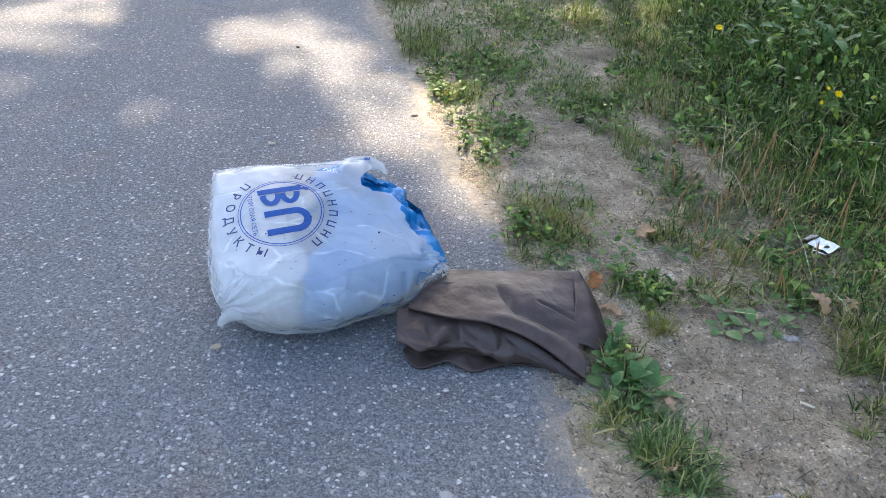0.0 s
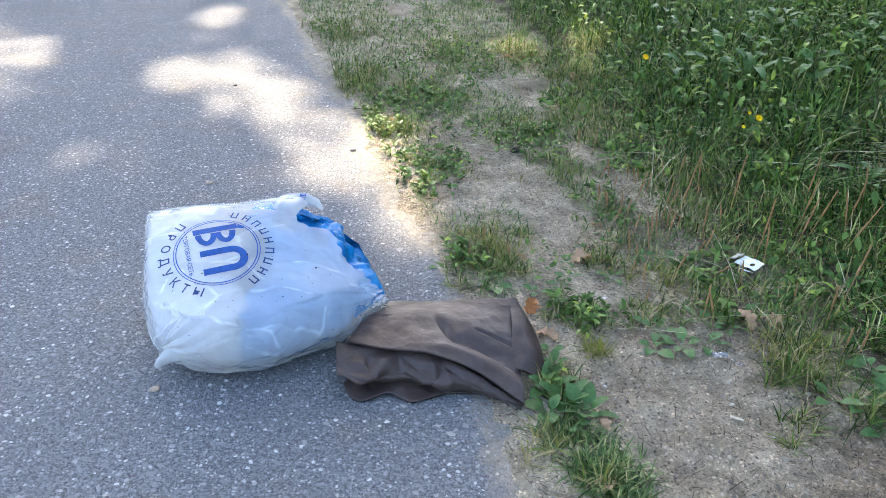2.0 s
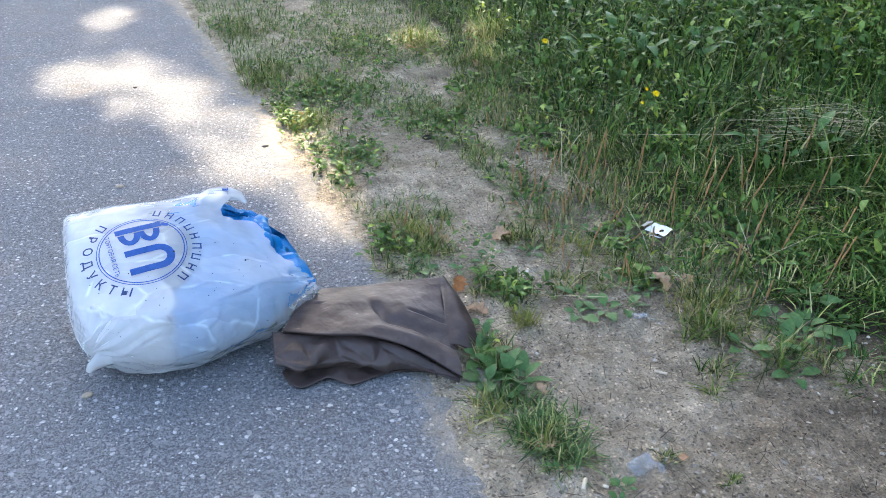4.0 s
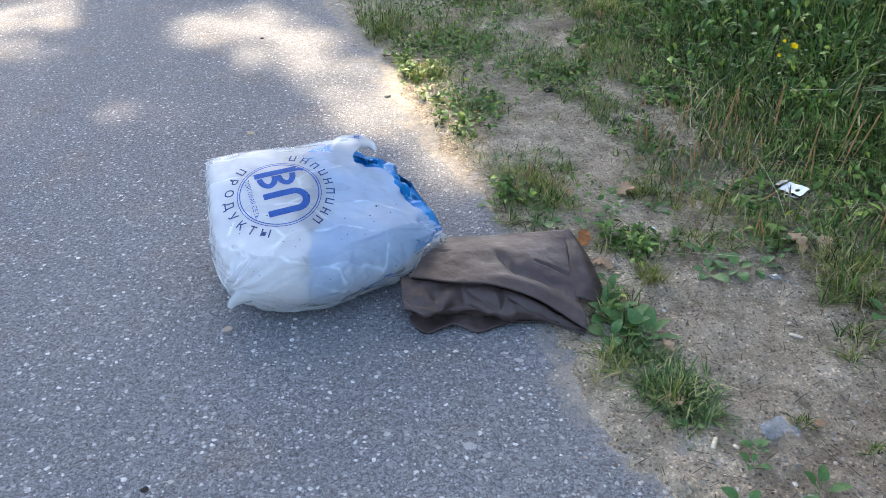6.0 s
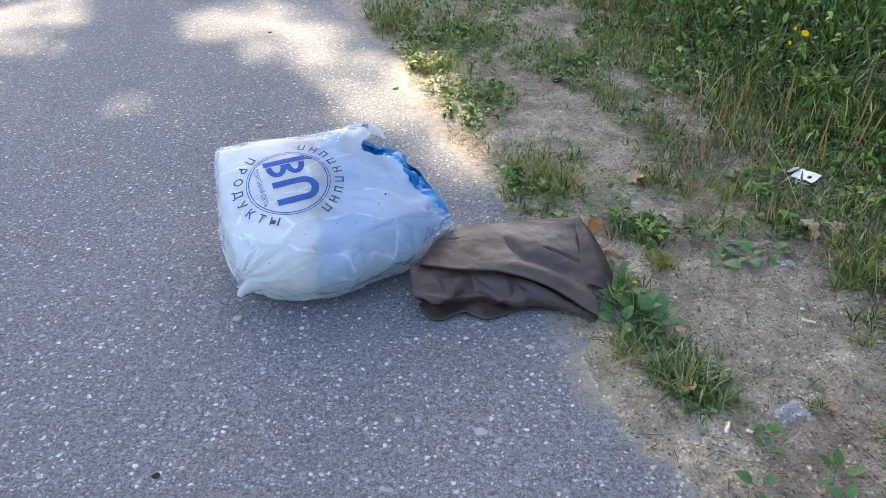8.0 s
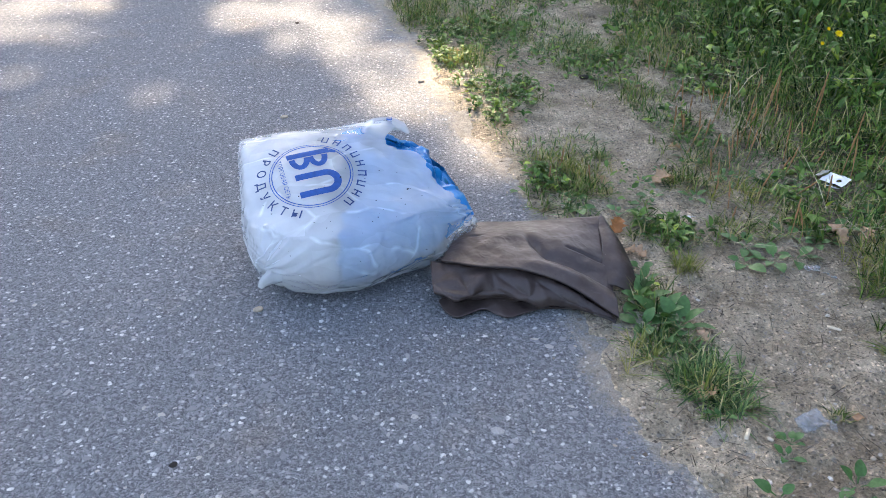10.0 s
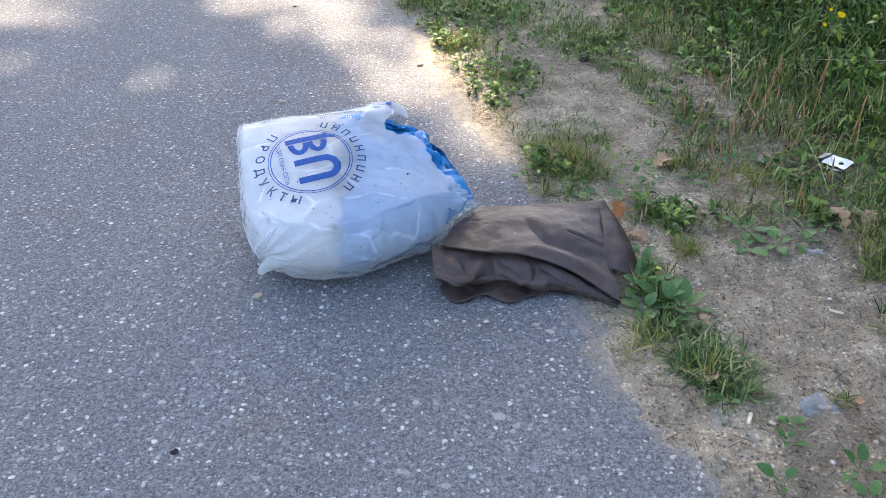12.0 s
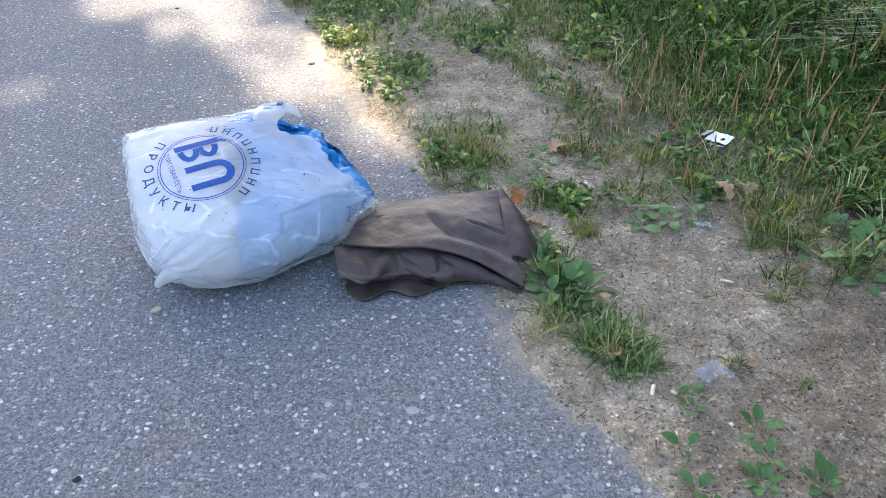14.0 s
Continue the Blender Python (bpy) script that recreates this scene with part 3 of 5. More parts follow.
# patches on the bare verge: x, y, half sizes, blades, shortest, tallest
PATCHES = [
    (0.450, 1.545, 0.100, 0.080, 420, 0.02, 0.05),
    (0.360, 1.270, 0.060, 0.070, 140, 0.03, 0.07), (0.290, 1.780, 0.090, 0.080, 420, 0.02, 0.065), (0.250, 1.920, 0.110, 0.080, 160, 0.015, 0.05), (0.370, 1.970, 0.030, 0.025, 70, 0.02, 0.05),
    (0.200, 1.720, 0.060, 0.100, 200, 0.02, 0.06), (0.650, 1.960, 0.170, 0.170, 330, 0.02, 0.06),
    (0.830, 1.170, 0.030, 0.028, 90, 0.03, 0.055), (0.780, 1.100, 0.022, 0.020, 45, 0.02, 0.045),
    (0.612, 0.930, 0.022, 0.020, 60, 0.015, 0.035), (0.690, 0.870, 0.025, 0.020, 40, 0.01, 0.03),
    (-0.160, 3.440, 0.140, 0.230, 1500, 0.03, 0.08), (0.110, 3.260, 0.240, 0.330, 1500, 0.02, 0.06),
    (0.050, 2.820, 0.150, 0.150, 500, 0.02, 0.05), (0.140, 2.470, 0.170, 0.180, 420, 0.02, 0.05),
    (0.640, 1.560, 0.150, 0.120, 260, 0.02, 0.06), (0.800, 1.600, 0.130, 0.160, 380, 0.02, 0.07),
    (0.560, 1.800, 0.100, 0.080, 300, 0.02, 0.06), (0.480, 2.880, 0.250, 0.220, 1100, 0.02, 0.06),
    (0.600, 2.450, 0.130, 0.200, 500, 0.02, 0.06), (0.900, 1.330, 0.090, 0.080, 300, 0.03, 0.09),
    (1.020, 1.180, 0.100, 0.090, 240, 0.03, 0.10), (0.300, 3.900, 0.350, 0.450, 1800, 0.02, 0.06),
    (-0.300, 4.300, 0.200, 0.400, 1500, 0.02, 0.07), (0.620, 3.950, 0.160, 0.200, 700, 0.05, 0.12), (0.820, 3.560, 0.130, 0.160, 600, 0.05, 0.13), (1.000, 4.050, 0.180, 0.200, 700, 0.06, 0.15),
]
parts_v, parts_f, base = [], [], 0
for x, y, a, b, count, lo, hi in PATCHES:
    xy = in_patch(count, x, y, a, b)
    xy = xy[off_edge(xy[:, 0], xy[:, 1]) > 0.0]
    k = len(xy)
    v, f = blades(xy, rng.uniform(lo, hi, k), 0.0025 * rng.uniform(0.6, 1.4, k), np.abs(rng.normal(0.5, 0.55, k)), rng.uniform(0, 6.28, k), np.abs(rng.normal(0.2, 0.5, k)))
    parts_v.append(v), parts_f.append(f + base)
    base += len(v)
thing("grass", mesh_np("grass", np.concatenate(parts_v), np.concatenate(parts_f)), GRASS, "patchy short green grass tufts on bare soil", "grass", kind="stuff")

xy = np.concatenate([in_patch(1100, 0.390, 1.040, 0.080, 0.080), in_patch(420, 0.428, 0.965, 0.050, 0.045), in_patch(420, 0.345, 1.120, 0.050, 0.055)])
grass("grass_tuft", xy, 0.020, 0.050, 0.0028, TUFT, "dense green grass tuft at the road edge", 1.05, 0.6)

# thin patchy turf further along the verge
n = 95000
xy = np.column_stack([rng.uniform(-1.2, 1.2, n), rng.uniform(1.5, 6.0, n)])
d = off_edge(xy[:, 0], xy[:, 1])
keep = (d > 0.06) & (beyond(xy[:, 0], xy[:, 1]) < 0.1) & (fbm(xy[:, 0], xy[:, 1], 5.0, 3, 11.0) > 0.10 - 0.3 * smooth(2.4, 3.6, xy[:, 1]))
keep &= ~((np.abs(xy[:, 0] - 0.45 + 0.3 * (xy[:, 1] - 2.2)) < 0.11) & (xy[:, 1] < 2.7))
grass("verge_turf", xy[keep], 0.012, 0.048, 0.0032, TUFT, "thin low turf growing through the soil", 1.0, 0.6)

# yellowed tufts
xy = np.concatenate([in_patch(130, 0.452, 1.39, 0.035, 0.04), in_patch(160, -0.04, 2.80, 0.07, 0.08), in_patch(60, 0.30, 1.08, 0.05, 0.06), in_patch(260, 0.27, 1.88, 0.12, 0.11), in_patch(240, 0.72, 1.75, 0.16, 0.14), in_patch(260, 0.92, 1.40, 0.12, 0.10), in_patch(25, 0.37, 0.98, 0.05, 0.04)])
grass("yellowed_grass", xy, 0.02, 0.075, 0.0022, TURF, "yellowed half-dry grass tufts", 0.6, 0.5)

def thick_of(x, y):
    """1 in the heart of the dense growth, falling raggedly to 0 where it thins out into the meadow."""
    return smooth(1.25, 0.75, np.hypot((x - 1.6) / 2.4, (y - 3.4) / 3.4) + 0.22 * fbm(x, y, 1.3, 3, 33.0))


# dense growth on the far side: tussocks whose blades arch outwards
n = 9000
core = np.column_stack([rng.uniform(0.3, 4.6, n), rng.uniform(-0.2, 8.0, n)])
s = beyond(core[:, 0], core[:, 1])
leafy = smooth(0.2, 0.7, s) * smooth(2.7, 3.4, core[:, 1] + 0.35 * core[:, 0])
keep = (s > -0.03) & (rng.random(n) < (0.45 + 0.55 * smooth(0.0, 0.35, s)) * (1 - 0.45 * leafy) * (0.12 + 0.88 * thick_of(core[:, 0], core[:, 1]))) & (np.hypot(core[:, 0] - 1.56, (core[:, 1] - 2.42) * 1.4) > 0.20) & (np.hypot(core[:, 0] - 0.965, core[:, 1] - 1.77) > 0.11)
core, s = core[keep], s[keep]
n = len(core)
tall = (0.045 + 0.14 * smooth(0.05, 0.9, s)) * rng.uniform(0.6, 1.5, n)
sway, per = rng.uniform(0, 6.28, n), 22
which = np.repeat(np.arange(n), per)
from_core = rng.normal(0, 1.0, (n * per, 2)) * (0.010 + 0.16 * tall[which])[:, None]
xy = core[which] + from_core
head = np.arctan2(from_core[:, 1] + 0.02 * np.sin(sway[which]), from_core[:, 0] + 0.02 * np.cos(sway[which])) + rng.normal(0, 0.5, n * per)
h = tall[which] * rng.uniform(0.45, 1.25, n * per)
v, f = blades(xy, h, (0.0022 + 0.018 * tall[which]) * rng.uniform(0.5, 1.5, n * per), np.abs(rng.normal(0.40, 0.40, n * per)), head, np.abs(rng.normal(0.50, 0.40, n * per)))
thing("tall_grass", mesh_np("tall_grass", v, f), LUSH, "dense tussocks of green grass arching over the verge", "grass", kind="stuff")

# fine low tangle between the tussocks
n = 70000
xy = np.column_stack([rng.uniform(0.5, 2.6, n), rng.uniform(1.4, 3.6, n)])
s = beyond(xy[:, 0], xy[:, 1])
xy = xy[(s > -0.40) & (fbm(xy[:, 0], xy[:, 1], 7.0, 3, 14.0) > -0.3 + 0.95 * smooth(0.08, -0.2, s)) & (off_edge(xy[:, 0], xy[:, 1]) > 0.42) & (np.hypot(xy[:, 0] - 0.965, xy[:, 1] - 1.785) > 0.07)]
xy = xy[rng.random(len(xy)) < 0.75]
grass("low_grass", xy, 0.02, 0.075, 0.0030, GRASS, "fine tangled low grass between the tussocks", 0.8, 0.5)

# meadow beyond, coarser, on both sides of the road
n = 105000
xy = np.concatenate([np.column_stack([rng.uniform(-11.0, 12.0, n), rng.uniform(-7.0, 20.0, n)]), np.column_stack([rng.uniform(0.4, 6.5, 60000), rng.uniform(-3.0, 9.0, 60000)])])
n = len(xy)
inner = (xy[:, 0] > edge_x(xy[:, 1])) & (rng.random(n) < np.maximum(thick_of(xy[:, 0], xy[:, 1]), smooth(0.2, -0.1, beyond(xy[:, 0], xy[:, 1])))) | ((xy[:, 0] > edge_x(xy[:, 1])) & (xy[:, 1] > 0.6) & (xy[:, 1] < 4.5) & (xy[:, 0] < 2.2))
right = off_edge(xy[:, 0], xy[:, 1]) > 0.3 + 0.5 * rng.random(n)
left = edge_x(xy[:, 1]) - ROAD_WIDTH - xy[:, 0] > 0.1 + 0.4 * rng.random(n)
xy = xy[~inner & (right | left) & (fbm(xy[:, 0], xy[:, 1], 1.5, 3, 21.0) > -0.45)]
grass("meadow_grass", xy, 0.08, 0.30, 0.012, LUSH, "rough green meadow grass along the road", 0.45, 0.5)


# ---- leaves ----
def leaf_shape(length, width, rows=5, fold=0.25, arch=0.25, stalk=0.0, tip=1.0):
    """An oval leaf along +y with a folded midrib: n rows of three points."""
    pts = []
    for i in range(rows + 1):
        t = i / rows
        w = width / 2 * math.sin(math.pi * min(1.0, t ** 0.85 * 0.98 + 0.02)) ** 0.62 * (1 - 0.18 * t * tip)
        y, z = stalk + t * length, arch * length * (t - t * t * 1.35)
        pts += [(-w, y, z + fold * w), (0, y, z), (w, y, z + fold * w)]
    if stalk:
        pts = [(-0.0012, 0, 0), (0, 0, 0), (0.0012, 0, 0)] + pts
    k = len(pts) // 3
    faces = []
    for i in range(k - 1):
        a = 3 * i
        faces += [(a, a + 1, a + 4, a + 3), (a + 1, a + 2, a + 5, a + 4)]
    return np.array(pts), np.array(faces)


def leaf_cloud(name, pos, size, pitch, mat_, label, category, shapes):
    vs, fs, base, n = [], [], 0, len(pos)
    kind = rng.integers(0, len(shapes), n)
    for k, (v, f) in enumerate(shapes):
        pick = kind == k
        m = int(pick.sum())
        a, b = place_many(v, f, pos[pick], turns(rng.uniform(0, 6.28, m), pitch[pick], rng.normal(0, 0.35, m)), size[pick])
        vs.append(a), fs.append(b + base)
        base += len(a)
    return thing(name, mesh_np(name, np.concatenate(vs), np.concatenate(fs)), mat_, label, category, kind="stuff")


OVATE = [leaf_shape(1.0, 0.52, 4, 0.25, 0.3), leaf_shape(1.0, 0.46, 4, 0.3, 0.4), leaf_shape(1.0, 0.32, 4, 0.3, 0.2)]

# low broad-leaved weeds on the verge
low = [(0.45, 1.55, 0.10, 0.08, 130), (0.14, 2.48, 0.16, 0.17, 200), (0.34, 1.27, 0.05, 0.07, 26), (0.20, 1.80, 0.07, 0.10, 130), (-0.03, 2.80, 0.09, 0.09, 130),
       (0.10, 2.25, 0.10, 0.09, 80), (0.50, 2.75, 0.22, 0.25, 300), (0.10, 3.10, 0.22, 0.30, 380), (0.66, 2.10, 0.10, 0.22, 110),
       (0.35, 3.80, 0.35, 0.40, 500), (-0.10, 3.0, 0.06, 0.25, 120)]
xy = np.concatenate([in_patch(int(c * 1.8), x, y, a, b) for x, y, a, b, c in low])
n = 16000
more = np.column_stack([rng.uniform(-1.2, 1.4, n), rng.uniform(1.45, 6.0, n)])
more = more[(off_edge(more[:, 0], more[:, 1]) > 0.05) & (fbm(more[:, 0], more[:, 1], 4.5, 3, 15.0) > 0.12 - 0.2 * smooth(2.2, 3.4, more[:, 1]))]
more = more[(more[:, 0] < 0.5) | (more[:, 1] > 2.5) | (rng.random(len(more)) < 0.35)]
more = more[~((np.abs(more[:, 0] - 0.45 + 0.3 * (more[:, 1] - 2.2)) < 0.11) & (more[:, 1] < 2.7))]
xy = np.concatenate([xy, more])
xy = xy[off_edge(xy[:, 0], xy[:, 1]) > 0.0]
pos = np.column_stack([xy, soil_z(xy[:, 0], xy[:, 1]) + rng.uniform(0.002, 0.03, len(xy))])
leaf_cloud("ground_weeds", pos, rng.uniform(0.010, 0.031, len(xy)), rng.normal(0.25, 0.3, len(xy)), WEED, "low broad-leaved weeds spreading over the soil", "weeds", OVATE)

# leafy undergrowth behind the grass
n = 58000
xy = np.column_stack([rng.uniform(0.7, 4.8, n), rng.uniform(1.5, 8.0, n)])
s = beyond(xy[:, 0], xy[:, 1])
back_zone = np.maximum(smooth(0.10, 0.6, s) * smooth(2.6, 3.2, xy[:, 1] + 0.35 * xy[:, 0]), 0.12 * smooth(0.05, 0.3, s) * (fbm(xy[:, 0], xy[:, 1], 3.0, 3, 71.0) > 0.1))
keep = rng.random(n) < back_zone * (0.08 + 0.92 * thick_of(xy[:, 0], xy[:, 1])) * (0.45 + 0.55 * (fbm(xy[:, 0], xy[:, 1], 2.5, 3, 9.0) > -0.1))
xy, s = xy[keep], s[keep]
top = 0.12 + 0.32 * smooth(0.1, 1.1, s)
pos = np.column_stack([xy, soil_z(xy[:, 0], xy[:, 1]) + top * rng.uniform(0.35, 1.0, len(xy))])
leaf_cloud("undergrowth", pos, 0.014 + 0.040 * rng.random(len(xy)) ** 1.8, rng.normal(0.0, 0.55, len(xy)), WEED, "leafy green undergrowth with nettle-like leaves", "undergrowth", OVATE)

# small leaves mixed into the grass
n = 15000
xy = np.column_stack([rng.uniform(0.5, 2.4, n), rng.uniform(1.4, 3.6, n)])
s = beyond(xy[:, 0], xy[:, 1])
keep = (s > -0.25) & (off_edge(xy[:, 0], xy[:, 1]) > 0.42) & (fbm(xy[:, 0], xy[:, 1], 5.0, 3, 27.0) > 0.16 + 0.45 * smooth(0.05, -0.2, s))
xy, s = xy[keep], s[keep]
pos = np.column_stack([xy, soil_z(xy[:, 0], xy[:, 1]) + (0.015 + 0.10 * smooth(0.0, 0.8, s)) * rng.uniform(0.2, 1.0, len(xy))])
leaf_cloud("meadow_herbs", pos, rng.uniform(0.012, 0.045, len(xy)), rng.normal(0.2, 0.5, len(xy)), WEED, "small green herb leaves mixed into the grass", "weeds", OVATE)


# ---- the white bag ----
def curve_at(keys, t):
    """A smooth curve through (t, values...) keys."""
    ts = [k[0] for k in keys]
    i = max(0, min(len(ts) - 2, int(np.searchsorted(ts, t)) - 1))
    p1, p2 = np.array(keys[i][1:], float), np.array(keys[i + 1][1:], float)
    p0 = np.array(keys[i - 1][1:], float) if i else 2 * p1 - p2
    p3 = np.array(keys[i + 2][1:], float) if i + 2 < len(keys) else 2 * p2 - p1
    f = (t - ts[i]) / (ts[i + 1] - ts[i])
    return 0.5 * (2 * p1 + (p2 - p0) * f + (2 * p0 - 5 * p1 + 4 * p2 - p3) * f * f + (3 * p1 - p0 - 3 * p2 + p3) * f ** 3)


NEAR = [(0.0, -0.438, 1.262), (0.2, -0.362, 1.243), (0.45, -0.255, 1.259), (0.65, -0.172, 1.302), (0.85, -0.083, 1.362), (1.0, -0.006, 1.434), (1.15, 0.045, 1.50)]
FAR = [(0.0, -0.522, 1.566), (0.2, -0.452, 1.580), (0.5, -0.345, 1.596), (0.75, -0.250, 1.626), (1.0, -0.172, 1.650), (1.15, -0.12, 1.68)]
# along the bag: height over the near side, over the far side, and of the near foot and belly
TOPS = [(0.0, 0.125, 0.245, 0.040, 0.085), (0.2, 0.148, 0.258, 0.014, 0.080), (0.45, 0.150, 0.262, 0.012, 0.078), (0.65, 0.152, 0.265, 0.014, 0.080),
        (0.85, 0.152, 0.268, 0.022, 0.078), (1.0, 0.128, 0.248, 0.062, 0.095), (1.15, 0.10, 0.19, 0.085, 0.095)]


def bag_ring(u, count, inset=0.0):
    """A closed section of the bag at u along its length: from the near foot over the top and back underneath."""
    near, far = curve_at(NEAR, u), curve_at(FAR, u)
    hf, hr, foot, belly = curve_at(TOPS, u)
    keys = [(0.13, foot), (0.0, belly), (0.055, hf), (0.28, hf * 0.62 + hr * 0.38), (0.6, hf * 0.22 + hr * 0.80), (0.90, hr), (0.992, hr * 0.88), (1.0, hr * 0.5),
            (0.95, 0.012), (0.6, 0.006 + foot * 0.3), (0.3, 0.006 + foot * 0.6)]
    keys = [(i, *k) for i, k in enumerate(keys + keys[:1])]
    loop = np.array([curve_at(keys, 11.0 * i / count) for i in range(count)])
    across = far - near
    pts = np.column_stack([near[0] + across[0] * loop[:, 0], near[1] + across[1] * loop[:, 0], np.maximum(loop[:, 1], 0.004)])
    if inset:
        mid = pts.mean(0)
        pts = pts + (mid - pts) * (inset / np.linalg.norm(mid - pts, axis=1, keepdims=True))
    return pts


def crease(v, scale, seed, width):
    """1 on a net of creases, 0 between them."""
    near_, next_ = noise.voronoi(Vector((v.x * scale + seed, v.y * scale - seed, v.z * scale * 0.8)))[0][:2]
    return math.exp(-((next_ - near_) / width) ** 2)


def facet(v, scale, seed):
    """Flat facets that meet in sharp creases: 0 on a crease, rising evenly away from it."""
    near_, next_ = noise.voronoi(Vector((v.x * scale + seed, v.y * scale - seed, v.z * scale * 0.8)))[0][:2]
    return min(next_ - near_, 0.7)


def crumple(p, seed=0.0, creased=1.0):
    """Folds and dents of stretched film at a place."""
    v = Vector(p)
    w = v + Vector((noise.noise(v * 8), noise.noise(v * 8 + Vector((5, 0, 0))), 0)) * 0.016
    a = noise.noise(Vector((v.x * 7 + seed, v.y * 7, v.z * 7))) * 0.006
    slant = Vector((w.x * 0.75 - w.y * 0.6, w.y * 1.25 + w.x * 0.45, w.z))
    b = 0.0125 * (facet(slant, 4.6, seed) - 0.25) + 0.0060 * (facet(w, 9.5, seed + 7) - 0.25) + 0.0021 * (facet(slant, 24.0, seed + 3) - 0.25)
    b += crease(Vector((w.x * 0.6 + w.y * 0.5, w.y - w.x * 0.5, w.z)), 13.0, seed + 5, 0.05) * 0.0016
    tip = Vector((-0.005, 1.45, 0.11))
    arm = v - tip
    pull = math.exp(-arm.length / 0.11)
    c = (abs((math.atan2(arm.y, -arm.x) * 4.2 + noise.noise(v * 12) * 0.5) % 1.0 - 0.5) - 0.25) * 0.026 * pull
    ear = Vector((-0.45, 1.245, 0.08))
    arm = v - ear
    c += (abs((math.atan2(arm.z, arm.x) * 3.1 + noise.noise(v * 12) * 0.5) % 1.0 - 0.5) - 0.25) * 0.020 * math.exp(-arm.length / 0.10)
    return a + (b + c) * creased


def puckered(verts, faces, strength, seed=0.0, creased=1.0):
    me = mesh_np("crumpled", verts, faces)
    bm = bmesh.new()
    bm.from_mesh(me)
    bm.normal_update()
    for vert in bm.verts:
        if vert.normal.z > -0.75:
            vert.co += vert.normal * crumple(vert.co, seed, creased) * strength
        vert.co.z = max(vert.co.z, 0.003)
    bm.normal_update()
    bm.to_mesh(me)
    bm.free()
    for poly in me.polygons:
        poly.use_smooth = True
    return me


def rim_u(i, count):
    """How far along the bag its torn mouth reaches, round the section."""
    f = i / count * 11.0
    base = np.interp(f, [0, 1, 1.5, 2.05, 2.5, 2.95, 3.25, 3.5, 3.68, 3.78, 3.84, 4.0, 4.2, 4.35, 4.5, 4.8, 5.0, 5.5, 6.0, 7.0, 8.5, 11.0],
                     [0.99, 1.0, 1.0, 0.985, 0.948, 0.905, 0.898, 0.910, 0.890, 0.862, 0.795, 0.770, 0.755, 0.790, 0.850, 0.862, 0.85, 0.82, 0.80, 0.80, 0.88, 0.99])
    return float(base) + 0.007 * math.sin(i * 0.93) * math.sin(i * 0.17) + 0.004 * math.sin(i * 0.41)


RING, ROWS_U = 280, 230


def shell(starts, ends, inset, cap, rows, cap_end=False):
    """The bag's skin between two places on its length, given for each point round the section; ends may be closed bluntly."""
    count, rings, known = len(starts), [], {}

    def ring_at(us):
        row = np.empty((count, 3))
        for i, u in enumerate(us):
            key = round(u, 3)
            if key not in known:
                known[key] = bag_ring(key, count, inset)
            row[i] = known[key][i]
        return row

    def closing(ring, inner, depth):
        mid = ring.mean(0)
        away = mid - inner.mean(0)
        away /= np.linalg.norm(away)
        return [mid + (ring - mid) * k + away * depth * math.sqrt(1 - k * k) for k in (0.0, 0.35, 0.65, 0.85, 0.96)]

    starts, ends = np.asarray(starts, float), np.asarray(ends, float)
    for j in range(rows):
        rings.append(ring_at(starts + (ends - starts) * j / (rows - 1)))
    if cap:
        rings = closing(rings[0], rings[5], 0.030) + rings
    if cap_end:
        rings = rings + closing(rings[-1], rings[-6], 0.024)[::-1]
    return np.concatenate(rings), grid_faces(len(rings), count, True)


def wavy(count, base, by, seed):
    return [base + by * (noise.noise(Vector((2.6 * math.cos(i * math.tau / count), 2.6 * math.sin(i * math.tau / count), seed))) + 0.3 * math.sin(i * math.tau / count * 6 + seed)) for i in range(count)]


bag = thing("plastic_bag", None, None, "full white plastic carrier bag with blue print lying on the asphalt", "plastic bag")
v, f = shell([0.0] * RING, [rim_u(i, RING) for i in range(RING)], 0.0, True, ROWS_U)
skin_me = puckered(v, f, 1.0)
skin = part("bag_film", skin_me, FILM, bag, "white translucent film, dirt-specked and creased")

front_w = wavy(150, 0.36, 0.07, 2.0)
back_w = [0.20 * float(smooth(2.2, 3.2, i / 150 * 11.0) * (1 - smooth(6.5, 7.5, i / 150 * 11.0))) for i in range(150)]
v, f = shell([a + b for a, b in zip(front_w, back_w)], [1.015 + 0.015 * math.exp(-((i / 150 * 11.0 - 4.0) / 1.0) ** 2) for i in range(150)], 0.011, False, 110, True)
turn_ = np.tile(np.arange(150) / 150 * 11.0, len(v) // 150)
along_ = np.repeat(np.arange(len(v) // 150) / 109.0, 150)
dip = np.exp(-((turn_ - 4.42) / 0.36) ** 2) * np.exp(-((along_ - 0.56) / 0.17) ** 2)
v[:, 2] *= 1 - 0.58 * dip - 0.15 * np.exp(-((turn_ - 5.0) / 0.7) ** 2) * smooth(0.30, 0.55, along_)
tuck = (smooth(3.2, 2.2, turn_) + smooth(7.5, 9.0, turn_)) * smooth(0.6, 0.85, along_)
heart = v.reshape(-1, 150, 3).mean(1).repeat(150, 0)
v += (heart - v) * 0.07 * tuck[:, None]
blue_me = puckered(v, f, 1.0, 0.0, 0.25)
lifted = []
